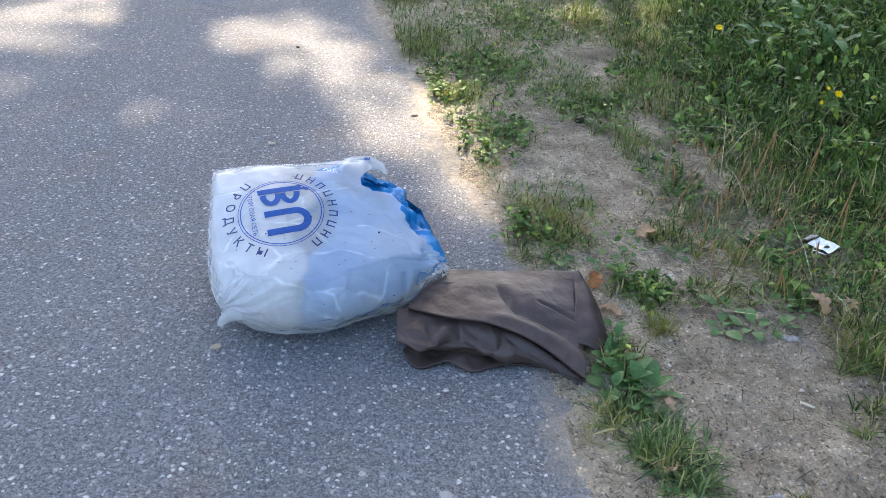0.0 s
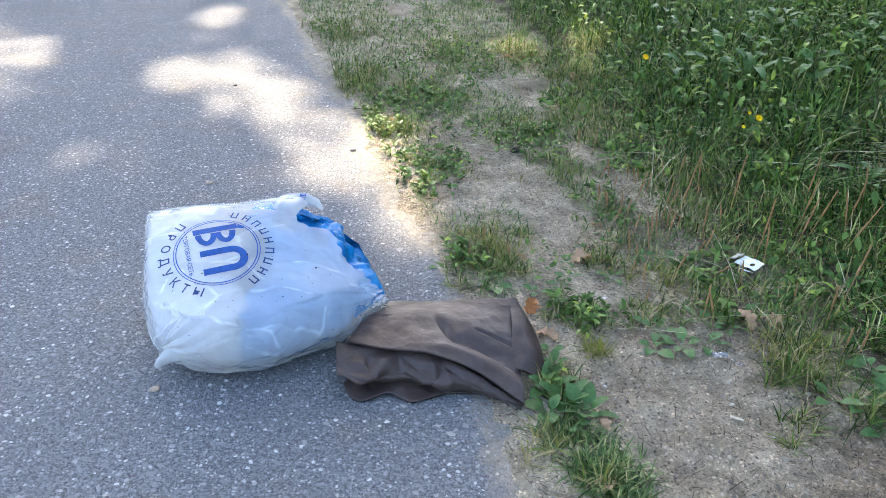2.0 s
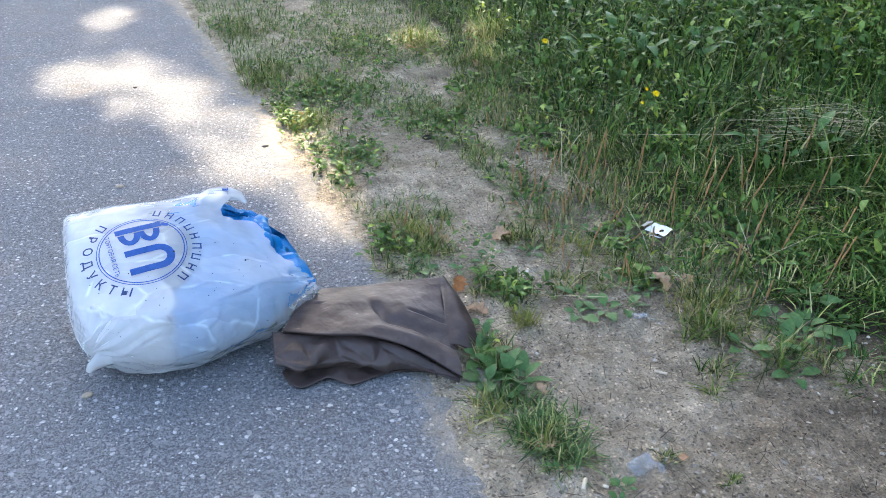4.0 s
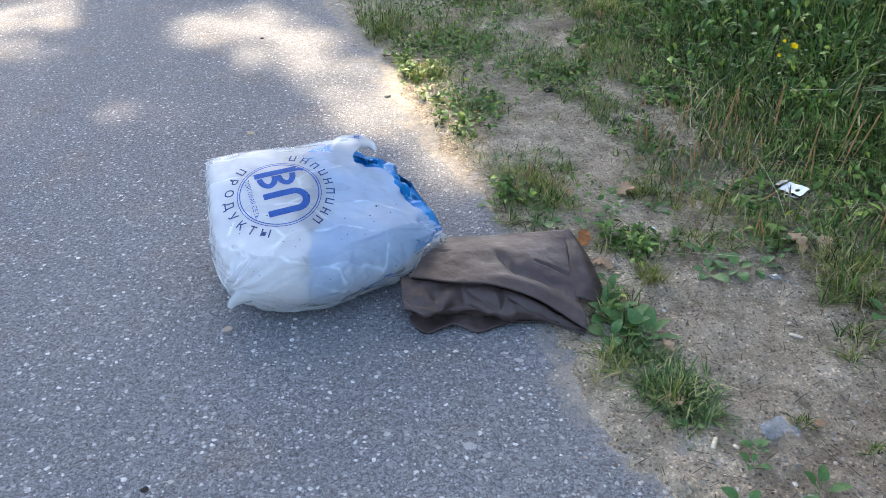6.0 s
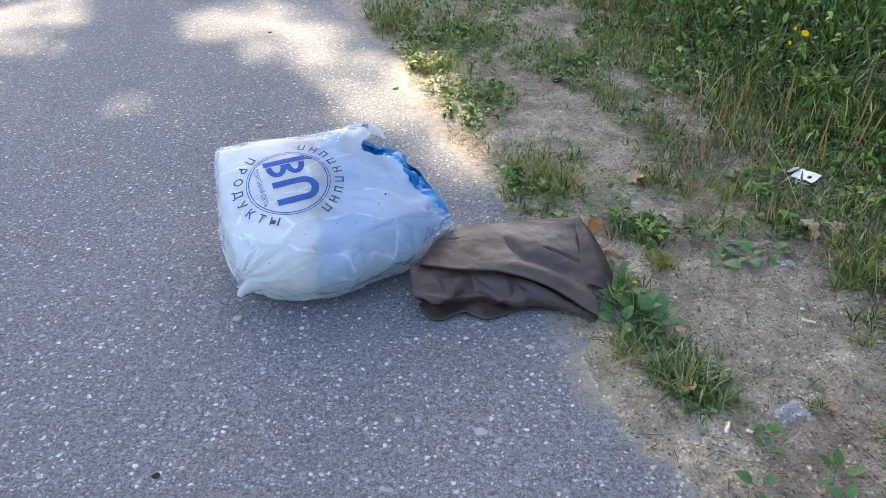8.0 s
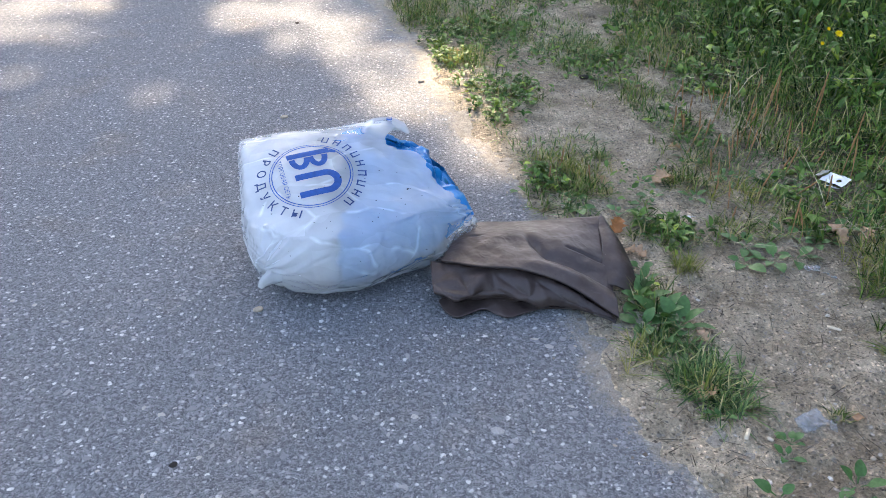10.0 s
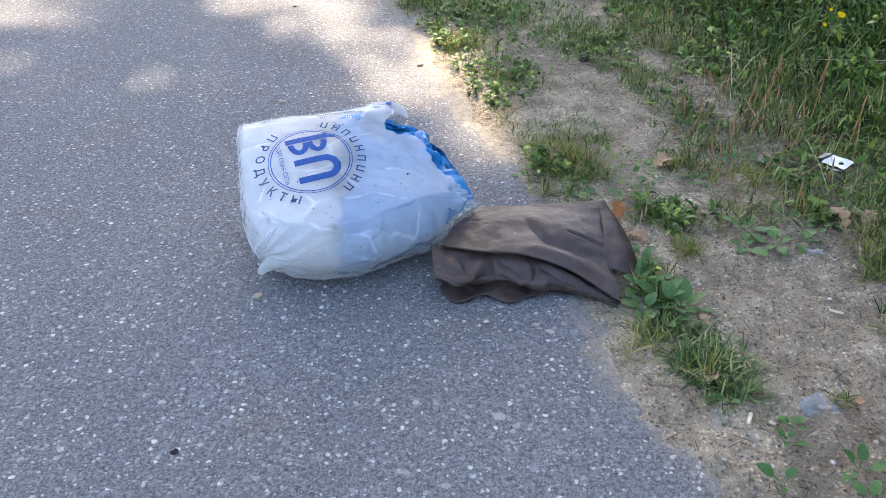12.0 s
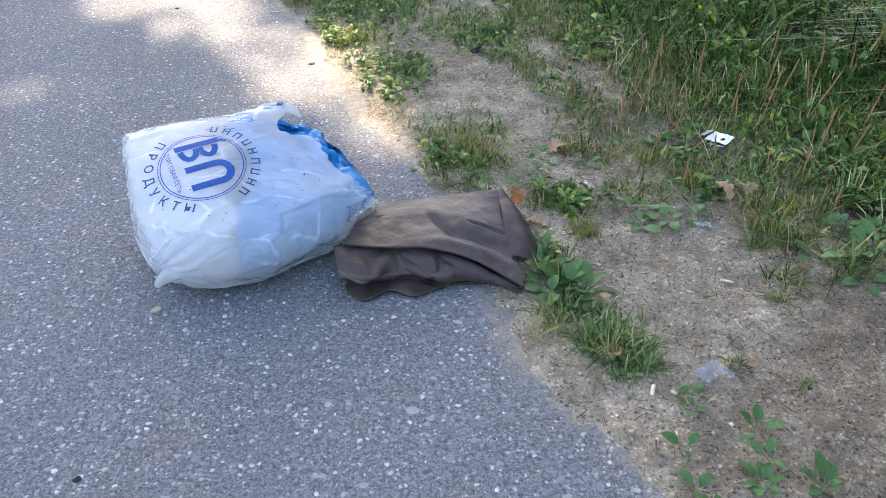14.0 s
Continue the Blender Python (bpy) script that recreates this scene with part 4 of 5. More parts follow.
for vert in blue_me.vertices:
    u_, f_ = (vert.index // 150) / 109.0, (vert.index % 150) / 150 * 11.0
    q = vert.co
    long_ = Vector((q.x * 0.5 - q.y * 0.35, q.y * 1.15 + q.x * 0.5, q.z))
    by = 0.044 * (0.52 - facet(long_, 14.0, 4.0)) + 0.020 * (0.42 - facet(Vector((q.x * 0.5, q.y * 1.2, q.z * 1.2)), 30.0, 2.0))
    lifted.append(q + vert.normal * by * max(0.0, min(1.0, (u_ - 0.42) / 0.2)) * float(smooth(2.4, 2.9, f_) * smooth(7.0, 6.0, f_)))
for vert, q in zip(blue_me.vertices, lifted):
    vert.co = q
thing("blue_sack", blue_me, BLUE, "crumpled bright blue plastic sack stuffed inside the white bag", "plastic sack")
v, f = shell([0.02] * 110, wavy(110, 0.37, 0.06, 5.0), 0.007, True, 50, True)
thing("inner_sack", puckered(v, f, 1.0, 0.0, 0.25), PALE, "pale grey sack filling the bottom of the bag", "plastic sack")

# knotted corner of the bag and the torn grip loop
from mathutils.bvhtree import BVHTree
probe = bmesh.new()
probe.from_mesh(skin_me)
TREE = BVHTree.FromBMesh(probe)


def cone_strip(name, path, radii, sides, mat_, parent, label="", pleat=0.0):
    """A tapering tube along a path, with pleats round it."""
    rings = []
    for i, (p, r) in enumerate(zip(path, radii)):
        a = Vector(path[min(i + 1, len(path) - 1)]) - Vector(path[max(i - 1, 0)])
        q = a.to_track_quat("Z", "Y").to_matrix()
        rings.append([Vector(p) + q @ Vector((math.cos(k * math.tau / sides), math.sin(k * math.tau / sides), 0)) * r * (1 + pleat * math.sin(k * 3.1 + i)) for k in range(sides)])
    verts = np.array([c for ring in rings for c in ring])
    return part(name, mesh_np(name, verts, grid_faces(len(path), sides, True)), mat_, parent, label)


cone_strip("corner_ear", [(-0.410, 1.272, 0.074), (-0.428, 1.258, 0.072), (-0.440, 1.248, 0.066), (-0.446, 1.242, 0.058)], [0.020, 0.013, 0.008, 0.005], 14, FILM, bag, "twisted film corner", 0.25)
cone_strip("grip_loop", [(-0.265, 1.590, 0.250), (-0.228, 1.604, 0.256), (-0.196, 1.612, 0.257), (-0.168, 1.610, 0.250), (-0.156, 1.600, 0.238)], [0.013, 0.015, 0.0135, 0.010, 0.004], 16, FILM, bag, "crushed white carrier grip", 0.22)

cone_strip("grip_print", [(-0.206, 1.6122, 0.2572), (-0.194, 1.6118, 0.2567)], [0.0141, 0.0136], 16, INK, bag, "blue printed patch", 0.22)

# print on the bag, laid onto its skin
LOGO = Vector((-0.353, 1.420, 0.213))
UP_N = Vector((0.02, -0.37, 0.93)).normalized()
spin = radians(6)
AX_A = Vector((math.cos(spin), math.sin(spin), 0))
AX_A = (AX_A - UP_N * AX_A.dot(UP_N)).normalized()
AX_B = UP_N.cross(AX_A)


def laid(a, b, lift=0.0012):
    """A point of the print plane dropped onto the bag's skin."""
    start = LOGO + AX_A * a + AX_B * b + UP_N * 0.25
    hit, nrm, _, _ = TREE.ray_cast(start, -UP_N)
    if hit is None:
        return LOGO + AX_A * a + AX_B * b
    return hit + UP_N * lift


def band(name, line, width, parent=skin, label="", closed=False, ink=INK):
    """A printed stroke along a line of the print plane."""
    pts = [Vector(p) for p in line]
    verts, k = [], len(pts)
    for i, p in enumerate(pts):
        a = pts[(i + 1) % k] if closed or i + 1 < k else p
        b = pts[i - 1] if closed or i else p
        along = (a - b).normalized()
        out = Vector((-along.y, along.x)) * width / 2
        verts += [laid(p.x + out.x, p.y + out.y), laid(p.x, p.y), laid(p.x - out.x, p.y - out.y)]
    faces = []
    for i in range(k if closed else k - 1):
        a, b = 3 * i, 3 * ((i + 1) % k)
        faces += [(a, a + 1, b + 1, b), (a + 1, a + 2, b + 2, b + 1)]
    return part(name, mesh_np(name, np.array(verts), np.array(faces)), ink, parent, label)


def line_between(p, q, step=0.004):
    n = max(2, int(math.dist(p, q) / step) + 1)
    return [(p[0] + (q[0] - p[0]) * i / (n - 1), p[1] + (q[1] - p[1]) * i / (n - 1)) for i in range(n)]


def arch(a0, a1, b0, b1):
    """A line that runs out along +a, rounds over from b1 to b0 and comes back."""
    r, mid = abs(b1 - b0) / 2, (b0 + b1) / 2
    top = [(a1 - r + r * math.sin(t * math.pi / 14), mid + (b1 - b0) / 2 * math.cos(t * math.pi / 14)) for t in range(15)]
    return line_between((a0, b1), (a1 - r, b1))[:-1] + top + line_between((a1 - r, b0), (a0, b0))[1:]


CIRCLE = [(math.cos(i * math.tau / 96), math.sin(i * math.tau / 96)) for i in range(96)]


def slanted(line, by=radians(13)):
    return [(a * math.cos(by) - b * math.sin(by), a * math.sin(by) + b * math.cos(by)) for a, b in line]


band("ring_print", [(0.0865 * c, 0.0865 * s_) for c, s_ in CIRCLE], 0.0015, label="thin outer blue ring", closed=True)
band("ring_print", [(0.0815 * c, 0.0815 * s_) for c, s_ in CIRCLE], 0.0021, label="blue inner ring", closed=True)
band("emblem_print", slanted(arch(-0.034, 0.050, -0.050, -0.004)), 0.0155, label="solid blue arch shape")
band("emblem_print", slanted(line_between((-0.040, 0.058), (0.050, 0.058))), 0.0150, label="solid blue bar with two lobes")
for a0, a1 in ((-0.036, 0.006), (0.004, 0.044)):
    mid_a, r_ = (a0 + a1) / 2, (a1 - a0) / 2 - 0.005
    band("emblem_print", slanted([(mid_a + r_ * math.cos(math.pi + math.pi * i / 14), 0.048 + 0.026 * math.sin(math.pi + math.pi * i / 14)) for i in range(15)]), 0.0125)
band("emblem_print", slanted(line_between((0.050, 0.056), (0.064, 0.050))), 0.008)
for i in range(9):
    ang = radians(74 - 118 * i / 8)
    c, s_ = math.cos(ang), math.sin(ang)
    lo, hi, wide = 0.0965, 0.1150, 0.0056
    for k in (-1, 1):
        band("letter_bar", line_between((lo * c - k * wide * s_, lo * s_ + k * wide * c), (hi * c - k * wide * s_, hi * s_ + k * wide * c)), 0.0029, ink=INK_DARK)
    mid = lo + (hi - lo) * (0.1, 0.5, 0.9)[i % 3]
    band("letter_bar", line_between((mid * c + wide * s_, mid * s_ - wide * c), (mid * c - wide * s_, mid * s_ + wide * c)), 0.0029, ink=INK_DARK)


def lettering(body, size, offset=0.0):
    """A flat mesh of printed letters about the origin."""
    text = bpy.data.curves.new("words", "FONT")
    text.body, text.size, text.align_x, text.align_y, text.resolution_u, text.offset = body, size, "CENTER", "CENTER", 3, offset
    text_ob = bpy.data.objects.new("words", text)
    scene.collection.objects.link(text_ob)
    me = bpy.data.meshes.new_from_object(text_ob.evaluated_get(bpy.context.evaluated_depsgraph_get()))
    bpy.data.objects.remove(text_ob)
    me.materials.clear()
    return me


# the word for groceries round the ring, letter tops inwards
for i, letter in enumerate("ПРОДУКТЫ"):
    ang = radians(139 + 115 * i / 7)
    c, s_ = math.cos(ang), math.sin(ang)
    me = lettering(letter, 0.0265, 0.0003)
    for vert in me.vertices:
        x, y = vert.co.x, vert.co.y
        vert.co = laid(0.1065 * c - s_ * x - c * y, 0.1065 * s_ + c * x - s_ * y, 0.0014)
    part("letter", me, INK_DARK, skin, "dark blue printed letter")

# the small line of words inside the ring
words_me = lettering("ТОРГОВАЯ СЕТЬ", 0.0128)
for vert in words_me.vertices:
    (a, b), = slanted([(-0.058 + vert.co.y, 0.002 - vert.co.x)])
    vert.co = laid(a, b, 0.0016)
part("small_lettering", words_me, INK, skin, "small blue line of printed words")
probe.free()

# dirt specks clinging to the bag
v0, f0 = pebble_mesh(0.3, 5)
speck_me = mesh_np("dirt_speck", v0 * 0.0022, f0)
for i in range(54):
    a, b = rng.uniform(-0.10, 0.28), rng.uniform(-0.22, 0.03)
    p = laid(a, b, 0.0006)
    if (p - (LOGO + AX_A * a + AX_B * b)).length > 1e-6:
        part("dirt_speck", speck_me, DARK, skin, at=Matrix.Translation(p) @ pose(0, 0, 0, 20, 0, rng.uniform(0, 360)) @ Matrix.Diagonal((*(rng.uniform(0.25, 1.0, 3) * (1.7 if i % 9 == 0 else 1.0)), 1)))


# ---- the brown cloth ----
def sheet(near, far, rows, cols, bulge, fold, seed, thick=0.004, out=0.0, rumple=0.0, pleat=0.0):
    """A sheet between two edge curves (keys of t, x, y, z), bulging up between them, with its own thickness."""
    top = []
    for j in range(rows):
        s_ = j / (rows - 1)
        for i in range(cols):
            t = i / (cols - 1)
            p = curve_at(near, t) * (1 - s_) + curve_at(far, t) * s_
            p[2] += bulge(t, s_)
            p[1] -= out * math.sin(math.pi * s_ ** 0.8) * (1 - 0.85 * t) * (1 + 0.16 * math.sin(t * 17.0 - 1.2))
            top.append(p)
    top = np.array(top)
    me = mesh_np("sheet", top, grid_faces(rows, cols))
    bm = bmesh.new()
    bm.from_mesh(me)
    bm.normal_update()
    for vert in bm.verts:
        q = vert.co
        w = noise.noise(Vector((q.x * 8 + seed, q.y * 14, q.z * 10))) * 0.005 + noise.noise(Vector((q.x * 22, q.y * 30 + seed, q.z * 20))) * 0.0022
        bent = q + Vector((noise.noise(q * 11), noise.noise(q * 11 + Vector((4, 0, 0))), 0)) * 0.012
        net = 0.008 * (facet(Vector((bent.x * 0.7 + bent.y * 0.35, bent.y * 1.2 - bent.x * 0.3, bent.z)), 6.0, seed) - 0.3) + 0.0024 * (facet(bent, 21.0, seed + 1) - 0.3)
        w += pleat * math.sin(q.z * 150 + q.x * 22 + 4 * noise.noise(Vector((q.x * 9, q.y * 9, q.z * 14 + seed))))
        net += rumple * (0.018 * (facet(Vector((bent.x * 0.6, bent.y * 0.7 + bent.x * 0.4, bent.z * 1.3)), 19.0, seed + 2) - 0.3) + noise.noise(Vector((q.x * 30, q.y * 20, q.z * 40))) * 0.003)
        row_ = (vert.index // cols) / (rows - 1)
        vert.co = q + vert.normal * (w + net) * fold * (0.35 + 0.65 * min(1.0, row_ / 0.2, (1 - row_) / 0.2))
        vert.co.z = max(vert.co.z, 0.003)
    geom = bmesh.ops.extrude_face_region(bm, geom=bm.faces[:])
    bm.normal_update()
    for vert in [g for g in geom["geom"] if isinstance(g, bmesh.types.BMVert)]:
        vert.co.z = max(vert.co.z + thick, 0.006)
    bmesh.ops.recalc_face_normals(bm, faces=bm.faces[:])
    for face in bm.faces:
        face.smooth = True
    bm.to_mesh(me)
    bm.free()
    return me


FOLD = [(0.0, -0.082, 1.314, 0.076), (0.25, 0.000, 1.286, 0.080), (0.5, 0.086, 1.276, 0.077), (0.75, 0.184, 1.250, 0.054), (1.0, 0.276, 1.206, 0.010)]
BACK = [(0.0, -0.050, 1.415, 0.078), (0.2, 0.000, 1.462, 0.080), (0.5, 0.110, 1.478, 0.076), (0.8, 0.225, 1.486, 0.080), (1.0, 0.284, 1.488, 0.082)]
UNDER = [(0.0, -0.104, 1.324, 0.068), (0.25, -0.006, 1.306, 0.074), (0.5, 0.084, 1.294, 0.071), (0.75, 0.184, 1.258, 0.043), (1.0, 0.272, 1.212, 0.007)]
FOOT = [(0.0, -0.092, 1.292, 0.010), (0.25, -0.020, 1.284, 0.004), (0.5, 0.070, 1.280, 0.004), (0.75, 0.170, 1.256, 0.004), (1.0, 0.268, 1.208, 0.004)]
HEM = [(0.0, -0.088, 1.270, 0.006), (0.10, -0.074, 1.236, 0.005), (0.18, -0.050, 1.217, 0.004), (0.26, -0.026, 1.224, 0.006), (0.34, 0.004, 1.238, 0.009), (0.44, 0.034, 1.222, 0.006), (0.52, 0.054, 1.216, 0.004), (0.66, 0.092, 1.232, 0.005), (0.82, 0.140, 1.248, 0.005), (1.0, 0.220, 1.244, 0.004)]
HEM_BACK = [(0.0, -0.070, 1.310, 0.012), (0.5, 0.060, 1.310, 0.014), (1.0, 0.220, 1.275, 0.008)]


def flap_lie(t, s_):
    """How the top flap lies: a low crown, a dent, a deep fold running out to the near corner with a ridge beside it, and a stitched seam."""
    on = float(smooth(0.42, 0.62, t))
    valley = 0.29 + 0.36 * float(smooth(0.62, 0.46, t))
    z = 0.010 * math.sin(math.pi * s_) * math.sin(math.pi * min(t * 1.1, 1))
    z -= 0.013 * on * math.exp(-(max(s_ - valley, 0) / 0.10 + max(valley - s_, 0) / 0.045) ** 2)
    z += 0.007 * on * math.exp(-((s_ - 0.13) / 0.07) ** 2)
    z -= 0.006 * math.exp(-((t - 0.44) / 0.10) ** 2 - ((s_ - 0.40) / 0.12) ** 2)
    z -= 0.004 * math.exp(-((t - 0.20) / 0.035) ** 2 - ((s_ - 0.62) / 0.02) ** 2)
    return z - 0.006 * math.exp(-((s_ - 0.50) / 0.014) ** 2) * float(smooth(0.70, 0.76, t) * smooth(1.0, 0.96, t))


cloth = thing("folded_cloth", None, None, "folded dark brown oilcloth lying on the road edge against the bag", "cloth")
part("top_flap", sheet(FOLD, BACK, 90, 150, flap_lie, 0.8, 2.0, 0.005, 0.0, 0.12), CLOTH, cloth)
part("front_roll", sheet(FOOT, UNDER, 60, 150, lambda t, s_: 0.014 * math.sin(math.pi * s_) ** 0.7 * (1 - 0.75 * t), 0.9, 5.0, 0.0016, 0.080, 1.4, 0.0022), CLOTH, cloth)
part("hem", sheet(HEM, HEM_BACK, 26, 110, lambda t, s_: 0.010 * math.sin(math.pi * s_) * (0.5 + 0.5 * math.sin(t * 19.0)), 0.8, 14.0, 0.002, 0.0, 0.7), CLOTH, cloth, "crumpled hem lying under the fold")
SIDE_A = [(0.0, 0.255, 1.300, 0.022), (0.5, 0.268, 1.400, 0.066), (1.0, 0.268, 1.482, 0.076)]
SIDE_B = [(0.0, 0.312, 1.290, 0.012), (0.3, 0.332, 1.332, 0.022), (0.6, 0.322, 1.410, 0.045), (1.0, 0.290, 1.485, 0.076)]
part("side_fold", sheet(SIDE_B, SIDE_A, 22, 50, lambda t, s_: 0.012 * math.sin(math.pi * s_), 0.5, 8.0), CLOTH, cloth)
BASE_N = [(0.0, -0.070, 1.270, 0.020), (0.5, 0.080, 1.270, 0.020), (1.0, 0.270, 1.260, 0.008)]
BASE_F = [(0.0, -0.040, 1.410, 0.030), (0.5, 0.110, 1.470, 0.030), (1.0, 0.285, 1.480, 0.030)]
part("inner_fold", sheet(BASE_N, BASE_F, 20, 40, lambda t, s_: 0.020 * math.sin(math.pi * s_), 0.4, 11.0, 0.01), CLOTH, cloth)


# ---- plants one can count ----
PL_LEAVES = [mesh_np("plantain_leaf", *leaf_shape(0.052, 0.036, 8, 0.20, 0.30, 0.018)), mesh_np("plantain_leaf", *leaf_shape(0.044, 0.034, 8, 0.26, 0.4, 0.013)), mesh_np("plantain_leaf", *leaf_shape(0.060, 0.038, 8, 0.16, 0.22, 0.020))]


def plantain(x, y, size, leaves, label="low plantain rosette of oval green leaves on bare soil"):
    ob = thing("plantain", None, None, label, "plant", "plantains on the verge", at=pose(x, y, float(soil_z(x, y)), 0, 0, rng.uniform(0, 360)))
    for i in range(leaves):
        m = pose(0, 0, 0.002, 0, 0, 360 * i / leaves + rng.uniform(-25, 25)) @ pose(0, 0.004, 0, rng.uniform(0, 46 if y < 1.35 else 24), rng.uniform(-18, 18), 0) @ Matrix.Scale(size * rng.uniform(0.65, 1.2), 4)
        part("leaf", PL_LEAVES[int(rng.integers(0, 3))], PLANTAIN, ob, at=m)
    return ob


for x, y, size, leaves in ((0.260, 1.715, 1.0, 5), (0.330, 1.275, 1.6, 8), (0.362, 1.225, 1.6, 13), (0.392, 1.190, 1.6, 9), (0.325, 1.190, 1.5, 9), (0.350, 1.150, 1.3, 7), (0.350, 1.340, 1.3, 6), (0.080, 1.770, 1.1, 6), (0.260, 1.670, 1.5, 5), (0.358, 1.637, 1.1, 4), (0.460, 1.730, 1.0, 4), (0.465, 1.812, 0.9, 4), (0.570, 1.735, 1.1, 5),
                           (0.625, 1.490, 1.7, 5), (0.595, 1.415, 1.6, 4), (0.668, 1.428, 1.4, 5), (0.725, 1.445, 1.5, 4), (0.740, 1.540, 1.4, 4), (0.800, 1.512, 1.3, 4), (0.856, 1.573, 1.4, 4), (0.855, 2.385, 1.7, 3),
                           (0.680, 1.818, 1.0, 4), (0.822, 1.792, 1.1, 4), (1.020, 1.650, 1.6, 4), (0.928, 1.533, 1.4, 4), (1.120, 1.320, 2.1, 4), (1.030, 1.250, 1.8, 3), (0.982, 1.232, 1.7, 3), (0.920, 1.242, 1.6, 3),
                           (0.990, 1.145, 2.1, 4), (0.499, 0.873, 1.0, 6), (0.477, 0.838, 0.8, 4), (0.567, 0.781, 1.15, 4), (0.436, 0.758, 1.0, 3), (0.424, 0.680, 1.0, 7), (0.522, 0.672, 1.1, 8), (0.551, 0.713, 0.9, 4),
                           (0.619, 0.660, 1.1, 6), (0.470, 1.570, 0.9, 6), (0.410, 1.530, 0.9, 5), (0.500, 1.520, 0.8, 6), (0.360, 1.390, 0.9, 5), (0.100, 2.450, 1.3, 8), (0.160, 2.520, 1.2, 8), (0.060, 2.380, 1.2, 7),
                           (0.200, 2.420, 1.2, 7), (0.110, 2.260, 1.2, 8), (0.220, 2.560, 1.1, 6), (0.020, 2.560, 1.0, 6), (0.620, 1.980, 1.2, 5), (0.760, 1.760, 1.2, 5), (0.820, 1.520, 1.5, 5), (1.080, 1.270, 1.6, 6),
                           (1.180, 1.400, 1.7, 6), (1.150, 1.220, 1.5, 5), (0.430, 1.690, 0.8, 4), (0.520, 1.900, 0.8, 4), (0.400, 0.930, 0.9, 4), (0.720, 2.150, 1.2, 5), (0.580, 2.550, 1.2, 6), (0.300, 2.900, 1.2, 7), (0.480, 1.810, 0.7, 4), (1.060, 1.350, 1.5, 6), (1.120, 1.320, 1.7, 6), (1.030, 1.250, 1.3, 5), (1.100, 1.480, 1.5, 6), (1.200, 1.300, 1.6, 6), (0.940, 1.640, 1.3, 5), (1.060, 1.720, 1.5, 5), (1.240, 1.760, 1.6, 5), (0.780, 1.860, 1.1, 5), (0.690, 1.860, 1.1, 5)):
    plantain(x, y, size * (0.50 if y < 1.0 else 0.46), leaves)


def stalk(x, y, height, tilt_x, tilt_y, label="brown dried plantain seed spike standing in the grass"):
    ob = thing("seed_spike", None, None, label, "plant stalk", "brown seed spikes in the grass", at=pose(x, y, float(soil_z(x, y)) - 0.004, tilt_x, tilt_y, 0))
    cone_strip("stem", [(0, 0, 0), (0.002, 0, height * 0.3), (0.003, 0.001, height * 0.62)], [0.0013, 0.0012, 0.0011], 5, SPIKE, ob)
    cone_strip("spike", [(0.003, 0.001, height * (0.45 + 0.055 * i)) for i in range(11)], [0.0012] + [0.0025 - 0.00009 * i for i in range(9)] + [0.0007], 7, SPIKE, ob, "rough brown seed head", 0.3)
    return ob


for x, y, h, a, b in ((0.98, 1.82, 0.21, 3, 2), (1.00, 1.80, 0.13, -4, -5), (1.16, 1.98, 0.20, 3, 6), (1.19, 1.96, 0.17, 4, 14), (1.28, 1.92, 0.18, 2, -14), (1.33, 2.02, 0.16, 5, 4), (1.13, 1.62, 0.17, -3, 10),
                      (1.20, 1.60, 0.14, 0, 18), (1.04, 1.52, 0.12, 4, -3), (1.02, 1.40, 0.08, 0, 4), (1.05, 1.39, 0.09, 3, 2), (0.86, 2.12, 0.15, 2, 8), (0.80, 2.08, 0.15, -2, 6), (0.74, 2.18, 0.13, 3, 10),
                      (0.92, 2.25, 0.16, -4, 12), (0.98, 2.30, 0.15, 3, -6), (0.76, 1.98, 0.10, 5, -12), (0.78, 1.96, 0.10, -3, 8), (0.68, 2.05, 0.09, 0, 5), (1.42, 2.10, 0.20, 2, -10), (1.50, 1.90, 0.17, -4, 12), (1.25, 1.45, 0.14, 3, 8),
                      (0.62, 2.15, 0.09, 4, -4), (0.24, 1.88, 0.07, 3, 5), (0.20, 1.80, 0.06, -4, 3), (0.31, 1.80, 0.06, 0, -8), (0.70, 2.62, 0.10, 3, 4), (0.66, 2.66, 0.09, 0, -6), (0.62, 1.60, 0.06, 5, 4), (1.34, 1.76, 0.18, 3, 10), (1.10, 1.86, 0.19, -3, 12), (1.24, 2.12, 0.20, 3, 2), (1.46, 2.02, 0.19, 4, -8), (1.38, 1.62, 0.15, 0, 14), (1.56, 2.10, 0.21, 2, 5), (1.30, 1.50, 0.13, 3, 16), (1.02, 2.12, 0.17, 0, 2), (1.06, 2.22, 0.17, 2, 5), (0.88, 1.95, 0.13, 4, -5), (1.60, 1.85, 0.2, 3, 9), (1.22, 1.84, 0.19, 1, 24)):
    stalk(x, y, h, a, b)
for i in range(34):
    stalk(rng.uniform(0.62, 1.0), rng.uniform(1.5, 2.45), rng.uniform(0.045, 0.10), rng.normal(0, 14), rng.normal(0, 14), "short red-brown dried seed spike on the verge")


